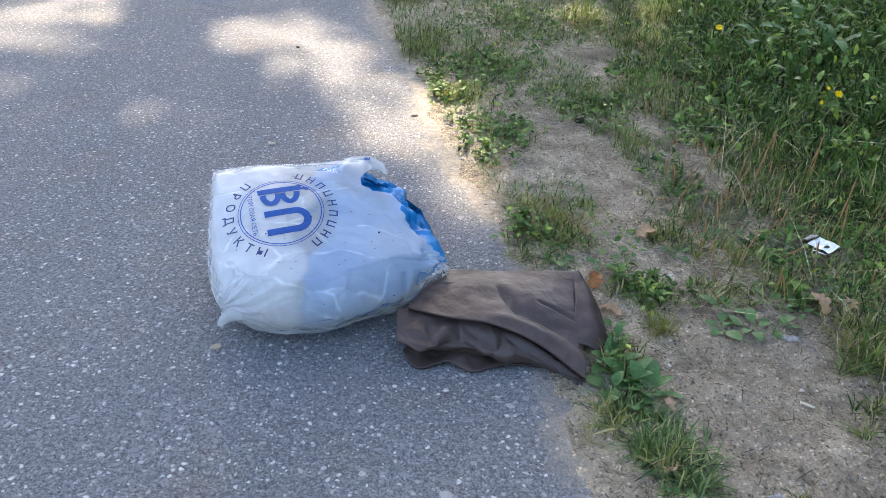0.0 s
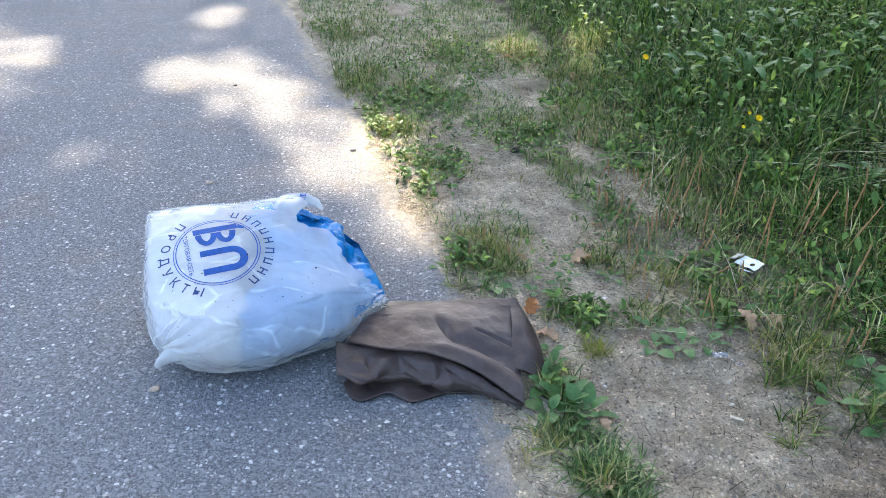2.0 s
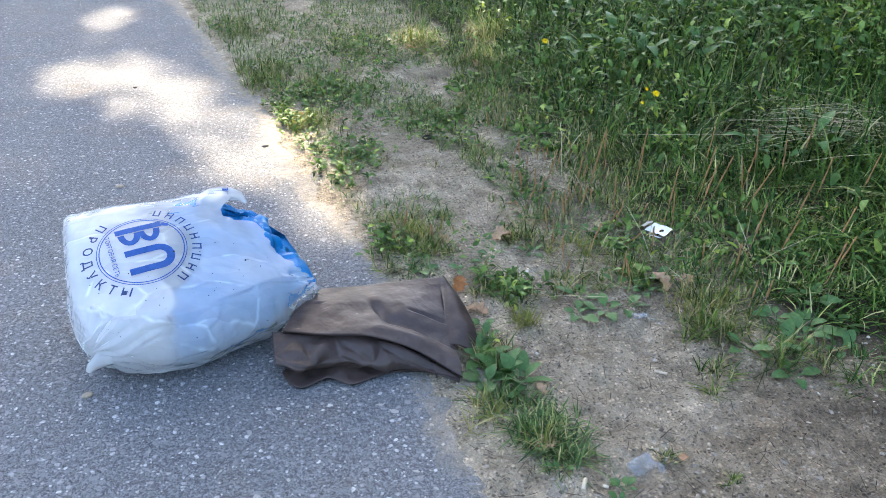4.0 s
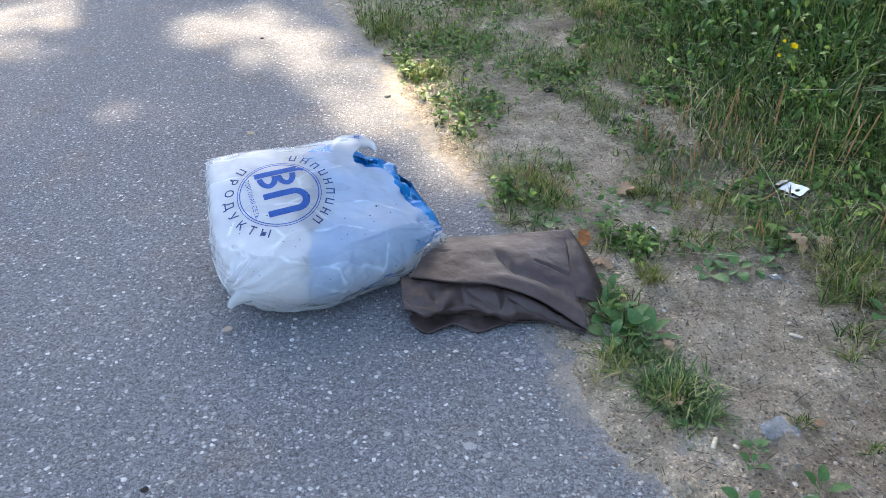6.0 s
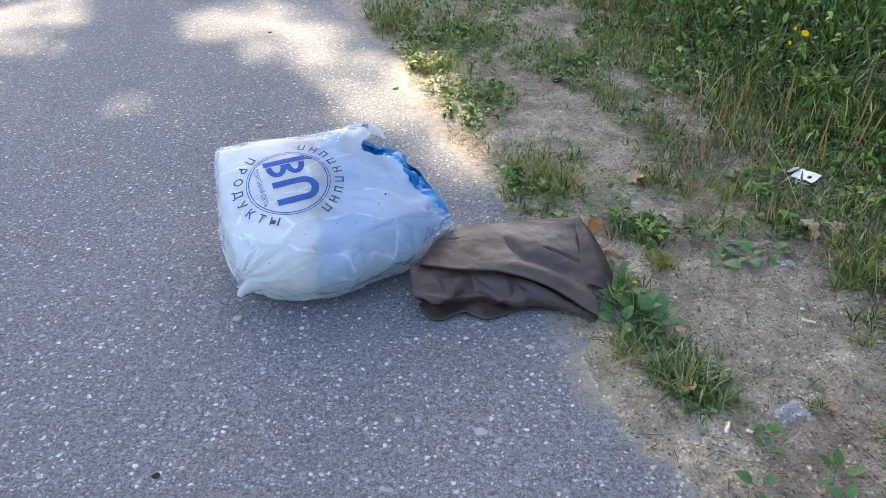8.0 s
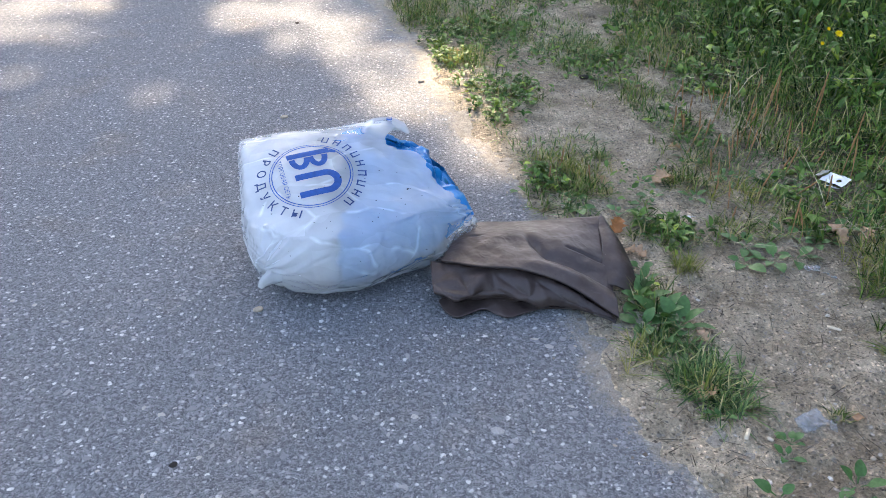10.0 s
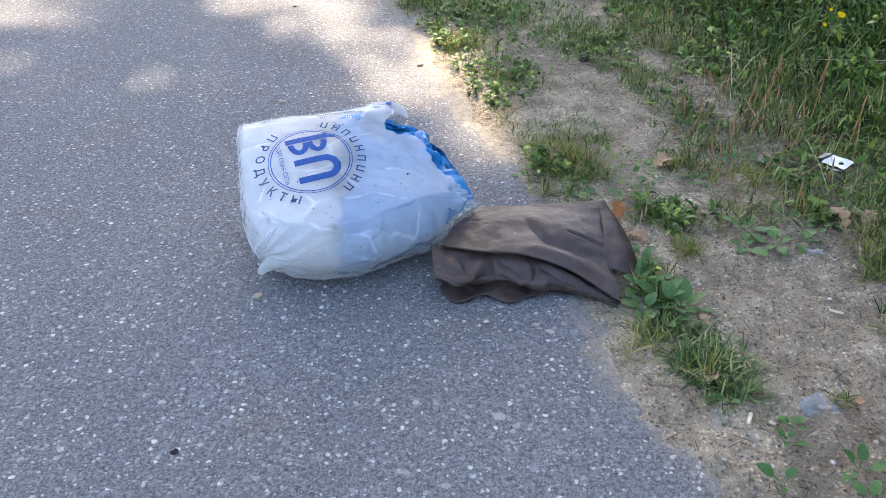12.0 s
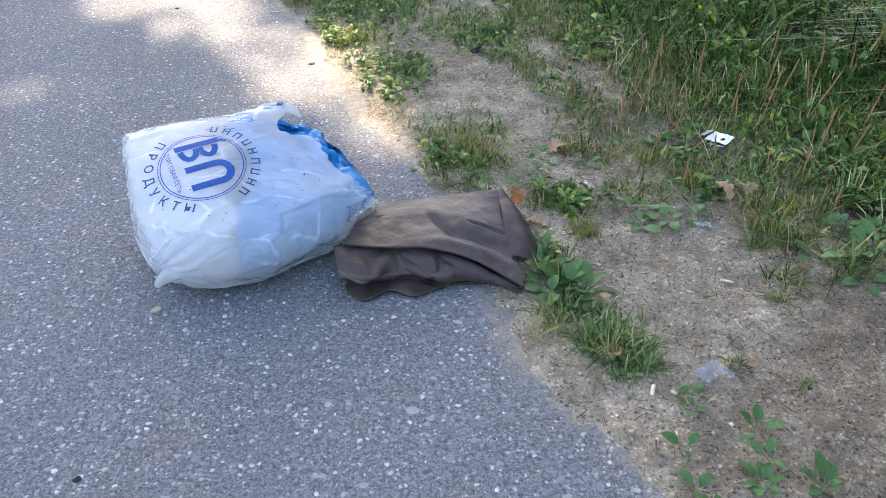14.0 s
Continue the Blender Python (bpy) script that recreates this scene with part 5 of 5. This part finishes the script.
def dandelion(x, y, z, size, tilt, label="yellow dandelion-like flower above the grass"):
    ob = thing("yellow_flower", None, None, label, "flower", "yellow flowers", at=pose(x, y, 0))
    cone_strip("stem", [(0.012, 0.01, 0.0), (0.004, 0.004, z * 0.6), (0, 0, z)], [0.0014, 0.0012, 0.0012], 6, WEED, ob)
    vs, fs = leaf_shape(1.0, 0.28, 3, 0.15, 0.25)
    pos, size_, yaw, pit = [], [], [], []
    for ringn, (count, length, lift) in enumerate(((15, 1.0, 0.25), (12, 0.75, 0.6), (8, 0.45, 1.0))):
        for i in range(count):
            pos.append((0, 0, 0.001 * ringn)), size_.append(size * length), yaw.append(math.tau * (i + 0.5 * ringn) / count), pit.append(lift)
    a, b = place_many(vs, fs, np.array(pos), turns(np.array(yaw), np.array(pit), np.zeros(len(yaw))), np.array(size_))
    part("flower_head", mesh_np("flower_head", a, b), PETAL, ob, "bright yellow petals", at=pose(0, 0, z, 38 + tilt, 0, 0))
    return ob


dandelion(1.230, 2.518, 0.195, 0.016, 0)
dandelion(1.018, 3.205, 0.215, 0.017, 0)
dandelion(1.205, 2.545, 0.205, 0.008, 10, "half-closed yellow flower bud")
dandelion(1.175, 2.500, 0.170, 0.008, 20, "half-closed yellow flower bud")


DOCK_LEAVES = [mesh_np("dock_leaf", *leaf_shape(0.13, 0.055, 8, 0.22, 0.35, 0.05)), mesh_np("dock_leaf", *leaf_shape(0.10, 0.050, 8, 0.28, 0.45, 0.04))]


def dock(x, y, height, leaves, size):
    ob = thing("dock_plant", None, None, "broad-leaved green dock plant among the undergrowth", "plant", "broad-leaved plants", at=pose(x, y, float(soil_z(x, y)), 0, 0, rng.uniform(0, 360)))
    cone_strip("stem", [(0, 0, 0), (0.005, 0.003, height * 0.5), (0.002, 0, height)], [0.004, 0.003, 0.002], 6, WEED, ob)
    for i in range(leaves):
        h_ = height * (0.55 + 0.45 * i / leaves)
        part("leaf", DOCK_LEAVES[i % 2], PLANTAIN, ob, at=pose(0.003, 0, h_, 0, 0, 137 * i) @ pose(0, 0, 0, rng.uniform(-5, 35), rng.uniform(-15, 15), 0) @ Matrix.Scale(size * rng.uniform(0.75, 1.1), 4))
    return ob


for x, y, h, count, size in ((1.16, 3.14, 0.21, 5, 0.8), (1.32, 3.18, 0.22, 6, 0.9), (1.40, 3.05, 0.24, 6, 0.9), (1.72, 3.62, 0.30, 7, 0.9), (2.00, 3.50, 0.30, 6, 0.9), (2.20, 3.42, 0.28, 6, 0.8), (1.55, 3.40, 0.27, 6, 0.8), (1.48, 2.20, 0.12, 5, 0.7), (1.62, 2.12, 0.14, 5, 0.8), (1.70, 2.25, 0.15, 5, 0.7), (1.62, 3.00, 0.26, 6, 1.0), (1.95, 3.25, 0.30, 7, 1.0), (2.30, 3.35, 0.32, 7, 1.0), (1.75, 3.60, 0.34, 7, 1.0), (2.60, 3.10, 0.30, 6, 1.0), (2.10, 2.75, 0.24, 6, 0.8), (2.45, 2.60, 0.26, 6, 0.8), (1.30, 3.90, 0.26, 6, 0.8), (2.05, 3.95, 0.36, 8, 1.0)):
    dock(x, y, h, count, size)


# ---- litter and small things ----
def oak_leaf_mesh(seed, length=0.07):
    """A dry lobed leaf, curled."""
    r = np.random.default_rng(seed)
    rows, pts = 17, []
    for i in range(rows):
        t = i / (rows - 1)
        lobe = 0.5 + 0.5 * math.cos(t * math.tau * 3.6 + 2.6)
        w = length * (0.08 + 0.30 * math.sin(math.pi * t ** 0.85) * (0.42 + 0.58 * lobe)) * (1 if t < 0.97 else 0.3)
        if t < 0.12:
            w = length * 0.012
        bend = length * 0.16 * math.sin(math.pi * t) + 0.003 * r.normal()
        for k in (-1, -0.5, 0, 0.5, 1):
            pts.append((w * k * (1 + 0.1 * r.normal()), t * length, bend + abs(k) ** 1.6 * w * 0.45 + 0.0012 * r.normal()))
    return mesh_np("dead_leaf", np.array(pts), grid_faces(rows, 5))


def oak_leaf(x, y, turn, size, seed, label="curled brown dead oak leaf lying on the ground", z=None, tip=0.0):
    z = float(soil_z(x, y)) + 0.003 if z is None else z
    return thing("dead_leaf", oak_leaf_mesh(seed), OAK, label, "leaf", "fallen oak leaves", at=pose(x, y, z, tip, 0, turn) @ Matrix.Scale(size, 4))


for i, (x, y, turn, size, tip) in enumerate(((0.475, 1.800, -70, 1.0, 4), (0.385, 1.440, 60, 0.8, 5), (0.372, 0.975, -60, 0.72, 9), (0.352, 1.800, 10, 0.5, 15), (0.350, 1.835, 150, 0.45, 20), (0.855, 1.490, 30, 0.9, 25),
                                          (0.900, 1.510, -50, 0.7, 15), (0.800, 3.480, 20, 0.9, 30), (0.560, 3.860, 100, 0.8, 10), (0.640, 3.080, 10, 0.7, 10), (0.620, 2.040, 80, 0.6, 10), (0.310, 1.530, 120, 0.5, 6), (0.00, 2.86, 40, 0.5, 10), (0.430, 1.130, 20, 0.5, 10))):
    oak_leaf(x, y, turn, size, 40 + i, tip=tip)


RUST = leaf_material("rust_leaf", [(0.0, (0.30, 0.120, 0.045)), (1.0, (0.34, 0.145, 0.06))], 0.6, 0.2, grain=90.0)
thing("dead_leaf", oak_leaf_mesh(77), RUST, "rust-orange dead oak leaf propped against the cloth", "leaf", "fallen oak leaves", at=pose(0.322, 1.520, 0.018, 14, 14, -20) @ Matrix.Scale(0.85, 4))


def tube(name, path, radius, sides, mat_, label, category, group="", at=None):
    rings = []
    for i, p in enumerate(path):
        a = Vector(path[min(i + 1, len(path) - 1)]) - Vector(path[max(i - 1, 0)])
        q = a.to_track_quat("Z", "Y").to_matrix()
        r = radius * (0.75 + 0.25 * math.cos(i * 1.9)) if len(path) > 3 else radius
        rings.append([Vector(p) + q @ Vector((math.cos(k * math.tau / sides), math.sin(k * math.tau / sides), 0)) * r for k in range(sides)])
    rings = [[sum((Vector(c) for c in rings[0]), Vector()) / sides] * sides] + rings + [[sum((Vector(c) for c in rings[-1]), Vector()) / sides] * sides]
    verts = np.array([c for ring in rings for c in ring])
    return thing(name, mesh_np(name, verts, grid_faces(len(rings), sides, True)), mat_, label, category, group, at=at)


def butt(x, y, turn, length=0.027, label="flattened white cigarette end on the soil", on=None):
    z = (float(soil_z(x, y)) if on is None else on) + 0.0032
    return tube("cigarette_end", [(-length / 2, 0, 0), (-length / 6, 0.0003, 0.0002), (length / 2, 0, 0)], 0.0034, 10, PAPER, label, "cigarette end", "cigarette ends", pose(x, y, z, 0, 0, turn) @ Matrix.Diagonal((1, 1.1, 0.8, 1)))


butt(0.702, 1.186, -28)
butt(0.429, 0.887, 62)
butt(0.468, 0.884, -40, 0.010, "small white cigarette filter scrap")
butt(-0.288, 3.180, -20, on=0.0)
butt(-0.300, 3.93, -20)
butt(0.275, 2.66, -15, 0.024)


def twig(points, radius, label="thin dry twig lying on the soil"):
    path = []
    for i in range(len(points) - 1):
        for k in range(4):
            t = k / 4
            x, y = (points[i][j] * (1 - t) + points[i + 1][j] * t for j in (0, 1))
            x, y = x + rng.normal(0, 0.0015), y + rng.normal(0, 0.0015)
            path.append((x, y, float(max(soil_z(x, y), 0.0)) + radius * 1.2 + 0.002))
    return tube("twig", path, radius, 6, TWIG, label, "twig", "twigs on the soil")


twig([(0.700, 1.000), (0.780, 1.060), (0.850, 1.120), (0.900, 1.140)], 0.0014)
twig([(0.645, 0.965), (0.648, 0.935), (0.645, 0.915)], 0.0018)
twig([(0.402, 2.160), (0.410, 2.215)], 0.003)
twig([(0.270, 0.985), (0.310, 0.968), (0.350, 0.960)], 0.0016)
twig([(0.440, 0.900), (0.448, 0.870), (0.470, 0.845)], 0.0018)
twig([(0.445, 0.880), (0.455, 0.850), (0.475, 0.842)], 0.0012)
twig([(0.390, 0.830), (0.440, 0.812), (0.470, 0.810)], 0.0012)
twig([(0.520, 1.660), (0.555, 1.600), (0.560, 1.565)], 0.0016)
twig([(0.440, 1.250), (0.480, 1.290)], 0.0012)
twig([(0.490, 1.420), (0.520, 1.440)], 0.0012)
twig([(0.480, 2.32), (0.500, 2.36)], 0.0022)
twig([(0.640, 1.160), (0.650, 1.220)], 0.0012)
twig([(0.760, 1.130), (0.745, 1.180)], 0.0012)


def rock(x, y, size, turn, label, on=None, mat_=None):
    v_, f_ = pebble_mesh(0.40, int(abs(x) * 977 + abs(y) * 631), 2 if size > 0.008 else 1)
    z = (float(soil_z(x, y)) if on is None else on) + size * 0.25
    return thing("stone", mesh_np("stone", v_ * size, f_), mat_ or ROCK, label, "stone", "loose stones", at=pose(x, y, z, 0, 0, turn))


rock(0.649, 1.076, 0.0075, 20, "small pale pebble on the soil")
rock(-0.456, 1.245, 0.0110, 40, "pale chipped stone lying on the asphalt", 0.0)
rock(-0.570, 2.262, 0.0130, 10, "pale flat pebble lying on the asphalt", -0.002)
rock(-0.148, 2.586, 0.0140, 70, "pale stone chip on the road edge", 0.0)
rock(0.013, 0.905, 0.0170, 0, "large grey-brown stone set flush in the asphalt", -0.0080, STONE)
rock(-0.683, 3.278, 0.009, 0, "small dark stone on the sunlit asphalt", 0.0, DARK)
rock(0.425, 2.620, 0.020, 30, "dark clod of earth", None, DARK)
rock(0.460, 2.610, 0.012, 80, "dark clod of earth", None, DARK)
rock(-0.512, 0.828, 0.012, 30, "dark trodden smudge on the asphalt", -0.0065, DARK)
for x, y, size in ((0.60, 1.02, 0.006), (0.72, 1.10, 0.005), (0.66, 1.20, 0.005), (0.57, 1.12, 0.004), (0.50, 1.08, 0.005), (0.70, 0.96, 0.006), (0.62, 0.84, 0.006), (0.36, 0.80, 0.006), (0.34, 0.86, 0.005), (0.56, 1.30, 0.005), (0.42, 2.3, 0.006), (0.35, 2.25, 0.005), (0.5, 1.98, 0.006)):
    rock(x, y, size, x * 900, "small loose stone on the soil")

# crumpled white packaging with a hole
pack = thing("packaging", None, None, "crushed white plastic packaging piece with a hole in the grass", "litter", at=pose(0.960, 1.798, 0.025, 16, -6, -62) @ Matrix.Scale(0.88, 4))


def torn_sheet(w, h, seed, lift, hole=None, cells_=18):
    r = np.random.default_rng(seed)
    bm = bmesh.new()
    grid = {}
    for i in range(cells_ + 1):
        for j in range(cells_ + 1):
            x, y = (i / cells_ - 0.5) * w, (j / cells_ - 0.5) * h
            ragged = 1 + 0.05 * math.sin(5 * math.atan2(y, x) + seed)
            z = lift * (noise.noise(Vector((x * 30, y * 30, seed))) + 0.5 * noise.noise(Vector((x * 80, y * 80, seed))))
            grid[i, j] = bm.verts.new((x * ragged, y * ragged, z))
    for i in range(cells_):
        for j in range(cells_):
            x, y = ((i + 0.5) / cells_ - 0.5) * w, ((j + 0.5) / cells_ - 0.5) * h
            if hole and (x - hole[0]) ** 2 + (y - hole[1]) ** 2 < hole[2] ** 2:
                continue
            bm.faces.new([grid[i, j], grid[i + 1, j], grid[i + 1, j + 1], grid[i, j + 1]])
    geom = bmesh.ops.extrude_face_region(bm, geom=bm.faces[:])
    bmesh.ops.translate(bm, verts=[g for g in geom["geom"] if isinstance(g, bmesh.types.BMVert)], vec=(0, 0, 0.0012))
    bmesh.ops.delete(bm, geom=[q for q in bm.verts if not q.link_faces], context="VERTS")
    bmesh.ops.recalc_face_normals(bm, faces=bm.faces[:])
    me = bpy.data.meshes.new("torn_sheet")
    bm.to_mesh(me)
    bm.free()
    return me


part("shell", torn_sheet(0.075, 0.046, 3, 0.004, (0.014, -0.004, 0.0075), 36), WHITE, pack)
part("flap", torn_sheet(0.035, 0.022, 6, 0.006), WHITE, pack, "torn white flap", at=pose(0.012, -0.032, -0.004, -25, 0, 10))
part("inner_face", torn_sheet(0.034, 0.036, 8, 0.006), SHADED, pack, "inside of the packaging, shade put into its grey", at=pose(-0.052, 0.004, 0.002, 0, -30, 0))
thing("plastic_scrap", torn_sheet(0.052, 0.032, 11, 0.007), SCRAP, "torn clear plastic film scrap on the soil", "litter", at=pose(0.548, 0.918, 0.012, 4, -6, 25))
thing("plastic_scrap", torn_sheet(0.024, 0.014, 13, 0.006), SCRAP, "small torn clear plastic film scrap", "litter", at=pose(0.580, 0.905, 0.012, 8, 10, 70))
thing("paper_scrap", torn_sheet(0.020, 0.010, 15, 0.003), WHITE, "small white paper scrap on the soil", "litter", at=pose(0.534, 1.624, 0.010, 8, 10, 30))
thing("leaf_scrap", torn_sheet(0.018, 0.012, 17, 0.004), OAK, "small pale dry leaf crumb on the soil", "litter", at=pose(0.632, 0.928, 0.010, 8, 10, 30))
thing("foil_scrap", torn_sheet(0.034, 0.016, 19, 0.006), SCRAP, "shredded pale foil scrap at the grass edge", "litter", at=pose(0.738, 1.392, 0.012, 8, 5, -10))
thing("foil_scrap", torn_sheet(0.030, 0.010, 21, 0.006), SCRAP, "shredded pale foil scrap at the grass edge", "litter", at=pose(0.765, 1.364, 0.012, -8, 5, -30))
thing("plastic_scrap", torn_sheet(0.05, 0.02, 23, 0.006), WHITE, "pale torn plastic scrap on the verge", "litter", at=pose(0.36, 3.95, 0.012, 8, 5, -10))

# dry stems and hay
n = 9500
xy = np.column_stack([rng.uniform(0.0, 1.2, n), rng.uniform(0.6, 3.4, n)])
xy = np.concatenate([xy, np.column_stack([rng.uniform(0.55, 1.1, 4500), rng.uniform(1.4, 2.4, 4500)])])
xy = xy[off_edge(xy[:, 0], xy[:, 1]) > 0.02]
n = len(xy)
v, f = blades(xy, 0.004 + 0.040 * rng.random(n) ** 3.0, rng.uniform(0.0008, 0.0022, n), np.full(n, 1.45), rng.uniform(0, 6.28, n), rng.uniform(0, 0.1, n), soil_z(xy[:, 0], xy[:, 1]) + 0.003)
thing("dry_litter", mesh_np("dry_litter", v, f), LITTER, "dry straw bits lying on the soil", "straw", kind="stuff")
xy = np.concatenate([in_patch(22, 1.25, 2.45, 0.30, 0.15), in_patch(18, 0.95, 1.55, 0.15, 0.15), in_patch(10, 0.75, 2.1, 0.2, 0.2), in_patch(30, 0.315, 1.03, 0.05, 0.07), np.column_stack([rng.uniform(0.7, 2.6, 110), rng.uniform(1.6, 4.5, 110)])])
n = len(xy)
v, f = blades(xy, rng.uniform(0.12, 0.34, n) * np.where(xy[:, 1] < 1.2, 0.22, 1.0), rng.uniform(0.0010, 0.0022, n), np.where(xy[:, 1] < 1.2, 1.4, rng.uniform(0.5, 1.3, n)), rng.normal(3.1, 1.3, n), rng.uniform(0.1, 0.7, n), soil_z(xy[:, 0], xy[:, 1]) + rng.uniform(0.0, 0.12, n) * (xy[:, 1] > 1.9))
thing("dry_stems", mesh_np("dry_stems", v, f), HAY, "pale dry grass stems bent flat in the growth", "straw", kind="stuff")

n = 56
xy = np.column_stack([1.97 + rng.normal(0, 0.12, n), 2.24 + rng.normal(0, 0.09, n)])
v, f = blades(xy, rng.uniform(0.30, 0.62, n), rng.uniform(0.0020, 0.0048, n), rng.normal(1.32, 0.12, n), rng.normal(3.14, 0.30, n), rng.uniform(0.05, 0.45, n), soil_z(xy[:, 0], xy[:, 1]) + rng.uniform(0.04, 0.13, n))
thing("hay_sheaf", mesh_np("hay_sheaf", v, f), HAY, "flattened pale dry grass stems lying across the growth", "straw", kind="stuff")


# ---- the tree that shades the place ----
# sunlit flecks on the ground: x, y, half sizes
FLECKS = [(-0.86, 3.50, 0.24, 0.36, 0.95), (-0.66, 3.38, 0.24, 0.30, 0.96), (-0.58, 3.18, 0.22, 0.28, 0.96), (-0.36, 2.88, 0.18, 0.22, 0.93), (-0.19, 2.57, 0.22, 0.27, 0.95), (-0.03, 2.24, 0.14, 0.29, 0.94), (-0.03, 2.76, 0.14, 0.17, 1.0), (0.09, 1.92, 0.06, 0.10, 0.92), (-1.00, 4.62, 0.18, 0.26, 0.85), (-1.05, 4.14, 0.12, 0.22, 0.55),
          (-0.75, 3.95, 0.14, 0.16, 0.3), (-1.88, 3.52, 0.32, 0.56, 0.94), (-1.50, 4.50, 0.25, 0.22, 0.35), (-1.34, 3.44, 0.14, 0.12, 0.3), (-1.52, 3.12, 0.14, 0.15, 0.93), (-1.58, 2.60, 0.09, 0.12, 0.9), (-0.99, 2.48, 0.10, 0.11, 0.78), (0.58, 4.05, 0.15, 0.22, 1.0), (0.82, 3.62, 0.12, 0.18, 1.0), (1.02, 4.10, 0.20, 0.24, 1.0), (0.20, 3.30, 0.16, 0.20, 0.4), (0.30, 4.2, 0.2, 0.3, 0.5), (-2.6, 4.2, 0.4, 0.5, 1.0), (-0.4, 6.3, 0.5, 0.7, 1.0)]
n = 56000
g = np.concatenate([np.column_stack([rng.uniform(-3.2, 3.4, n), rng.uniform(-0.2, 7.5, n)]), np.column_stack([rng.uniform(-8.0, 7.0, 46000), rng.uniform(-10.5, 13.0, 46000)])])
near_ = np.arange(len(g)) < n
n = len(g)
h = rng.uniform(9.5, 11.5, n)
hit_, luck = np.zeros(n, bool), rng.random(n)
ragged = 1 + 0.35 * fbm(g[:, 0], g[:, 1], 6.0, 3, 40.0)
for x, y, a, b, gap in FLECKS:
    hit_ |= (((g[:, 0] - x) / (a + 0.03)) ** 2 + ((g[:, 1] - y) / (b + 0.05)) ** 2 < ragged) & (luck < gap)
inside = (np.abs(g[:, 0] - 0.1) < 3.3) & (np.abs(g[:, 1] - 3.6) < 3.8)
keep = ~hit_ & (near_ | ~inside) & (((g[:, 0] + 0.5) / 7.5) ** 2 + ((g[:, 1] - 1.5) / 11.5) ** 2 < 1 + 0.25 * fbm(g[:, 0], g[:, 1], 0.6, 3))
g, h, near_ = g[keep], h[keep], near_[keep]
reach = h / math.tan(SUN_EL)
pos = np.column_stack([g[:, 0] + math.sin(SUN_AZ) * reach, g[:, 1] + math.cos(SUN_AZ) * reach, h])
tree = thing("tree", None, None, "tall leafy roadside tree shading the path", "tree")
lv = np.array([(0, 0, 0), (0.36, 0.45, 0.08), (0, 1, -0.05), (-0.36, 0.45, 0.08)])
lf = np.array([(0, 1, 2, 3)])
k = len(pos)
v, f = place_many(lv, lf, pos, turns(rng.uniform(0, 6.28, k), rng.normal(0.2, 0.5, k), rng.normal(0, 0.5, k)), np.where(near_, rng.uniform(0.10, 0.17, k), rng.uniform(0.16, 0.26, k)))
part("crown", mesh_np("crown", v, f), CROWN, tree, "dense green leaf crown with gaps")
trunk_x, trunk_y = 0.2, 16.5
cone_strip("trunk", [(trunk_x, trunk_y, -0.2), (trunk_x + 0.05, trunk_y, 1.2), (trunk_x - 0.1, trunk_y + 0.1, 4.0), (trunk_x - 0.3, trunk_y, 8.0), (trunk_x - 0.4, trunk_y, 11.0)], [0.45, 0.32, 0.26, 0.16, 0.05], 18, BARK, tree, "grey-brown bark", 0.04)
for i in range(9):
    a = i * 2.4
    z0 = 5.4 + 0.4 * i
    reach_ = 5.5 - 0.3 * i
    cone_strip("limb", [(trunk_x - 0.2, trunk_y, z0), (trunk_x + 0.45 * reach_ * math.cos(a), trunk_y + 0.45 * reach_ * math.sin(a), z0 + 1.8), (trunk_x + reach_ * math.cos(a), trunk_y + reach_ * math.sin(a), min(z0 + 4.0, 10.9))], [0.13, 0.08, 0.02], 8, BARK, tree)

# unseen leaf masses added behind, beside and ahead, blocking low sky light
n = 16000
a = rng.uniform(radians(-200), radians(20), n)
r = rng.uniform(7.0, 11.0, n)
top = 2.2 + 0.8 * fbm(np.cos(a) * 4, np.sin(a) * 4, 1.0, 3)
pos = np.column_stack([r * np.cos(a), 1.0 + r * np.sin(a), top * rng.random(n) ** 0.8])
pos = pos[(np.abs(pos[:, 0] - edge_x(pos[:, 1]) + ROAD_WIDTH / 2) > 2.6) | (pos[:, 2] > 2.6)]
n = 9000
a, r = rng.uniform(radians(-55), radians(48), n), rng.uniform(4.6, 8.0, n)
pos = np.concatenate([pos, np.column_stack([r * np.cos(a), 1.6 + r * np.sin(a), (4.6 + 1.2 * fbm(np.cos(a) * 6, np.sin(a) * 6, 1.0, 3)) * rng.random(n) ** 0.8])])
n = 16000
a, r = rng.uniform(radians(40), radians(150), n), rng.uniform(20.0, 25.0, n)
pos = np.concatenate([pos, np.column_stack([r * np.cos(a), 1.0 + r * np.sin(a), (5.2 + 1.2 * fbm(np.cos(a) * 6, np.sin(a) * 6, 1.0, 3)) * rng.random(n) ** 0.9])])
n = len(pos)
v, f = place_many(lv, lf, pos, turns(rng.uniform(0, 6.28, n), rng.normal(0.3, 0.5, n), rng.normal(0, 0.5, n)), rng.uniform(0.35, 0.65, n) * np.where(pos[:, 1] > 13.0, 1.7, 1.0))
thing("woods", mesh_np("woods", v, f), CROWN, "unseen green leaf masses added to block low sky light", "woods", kind="stuff")
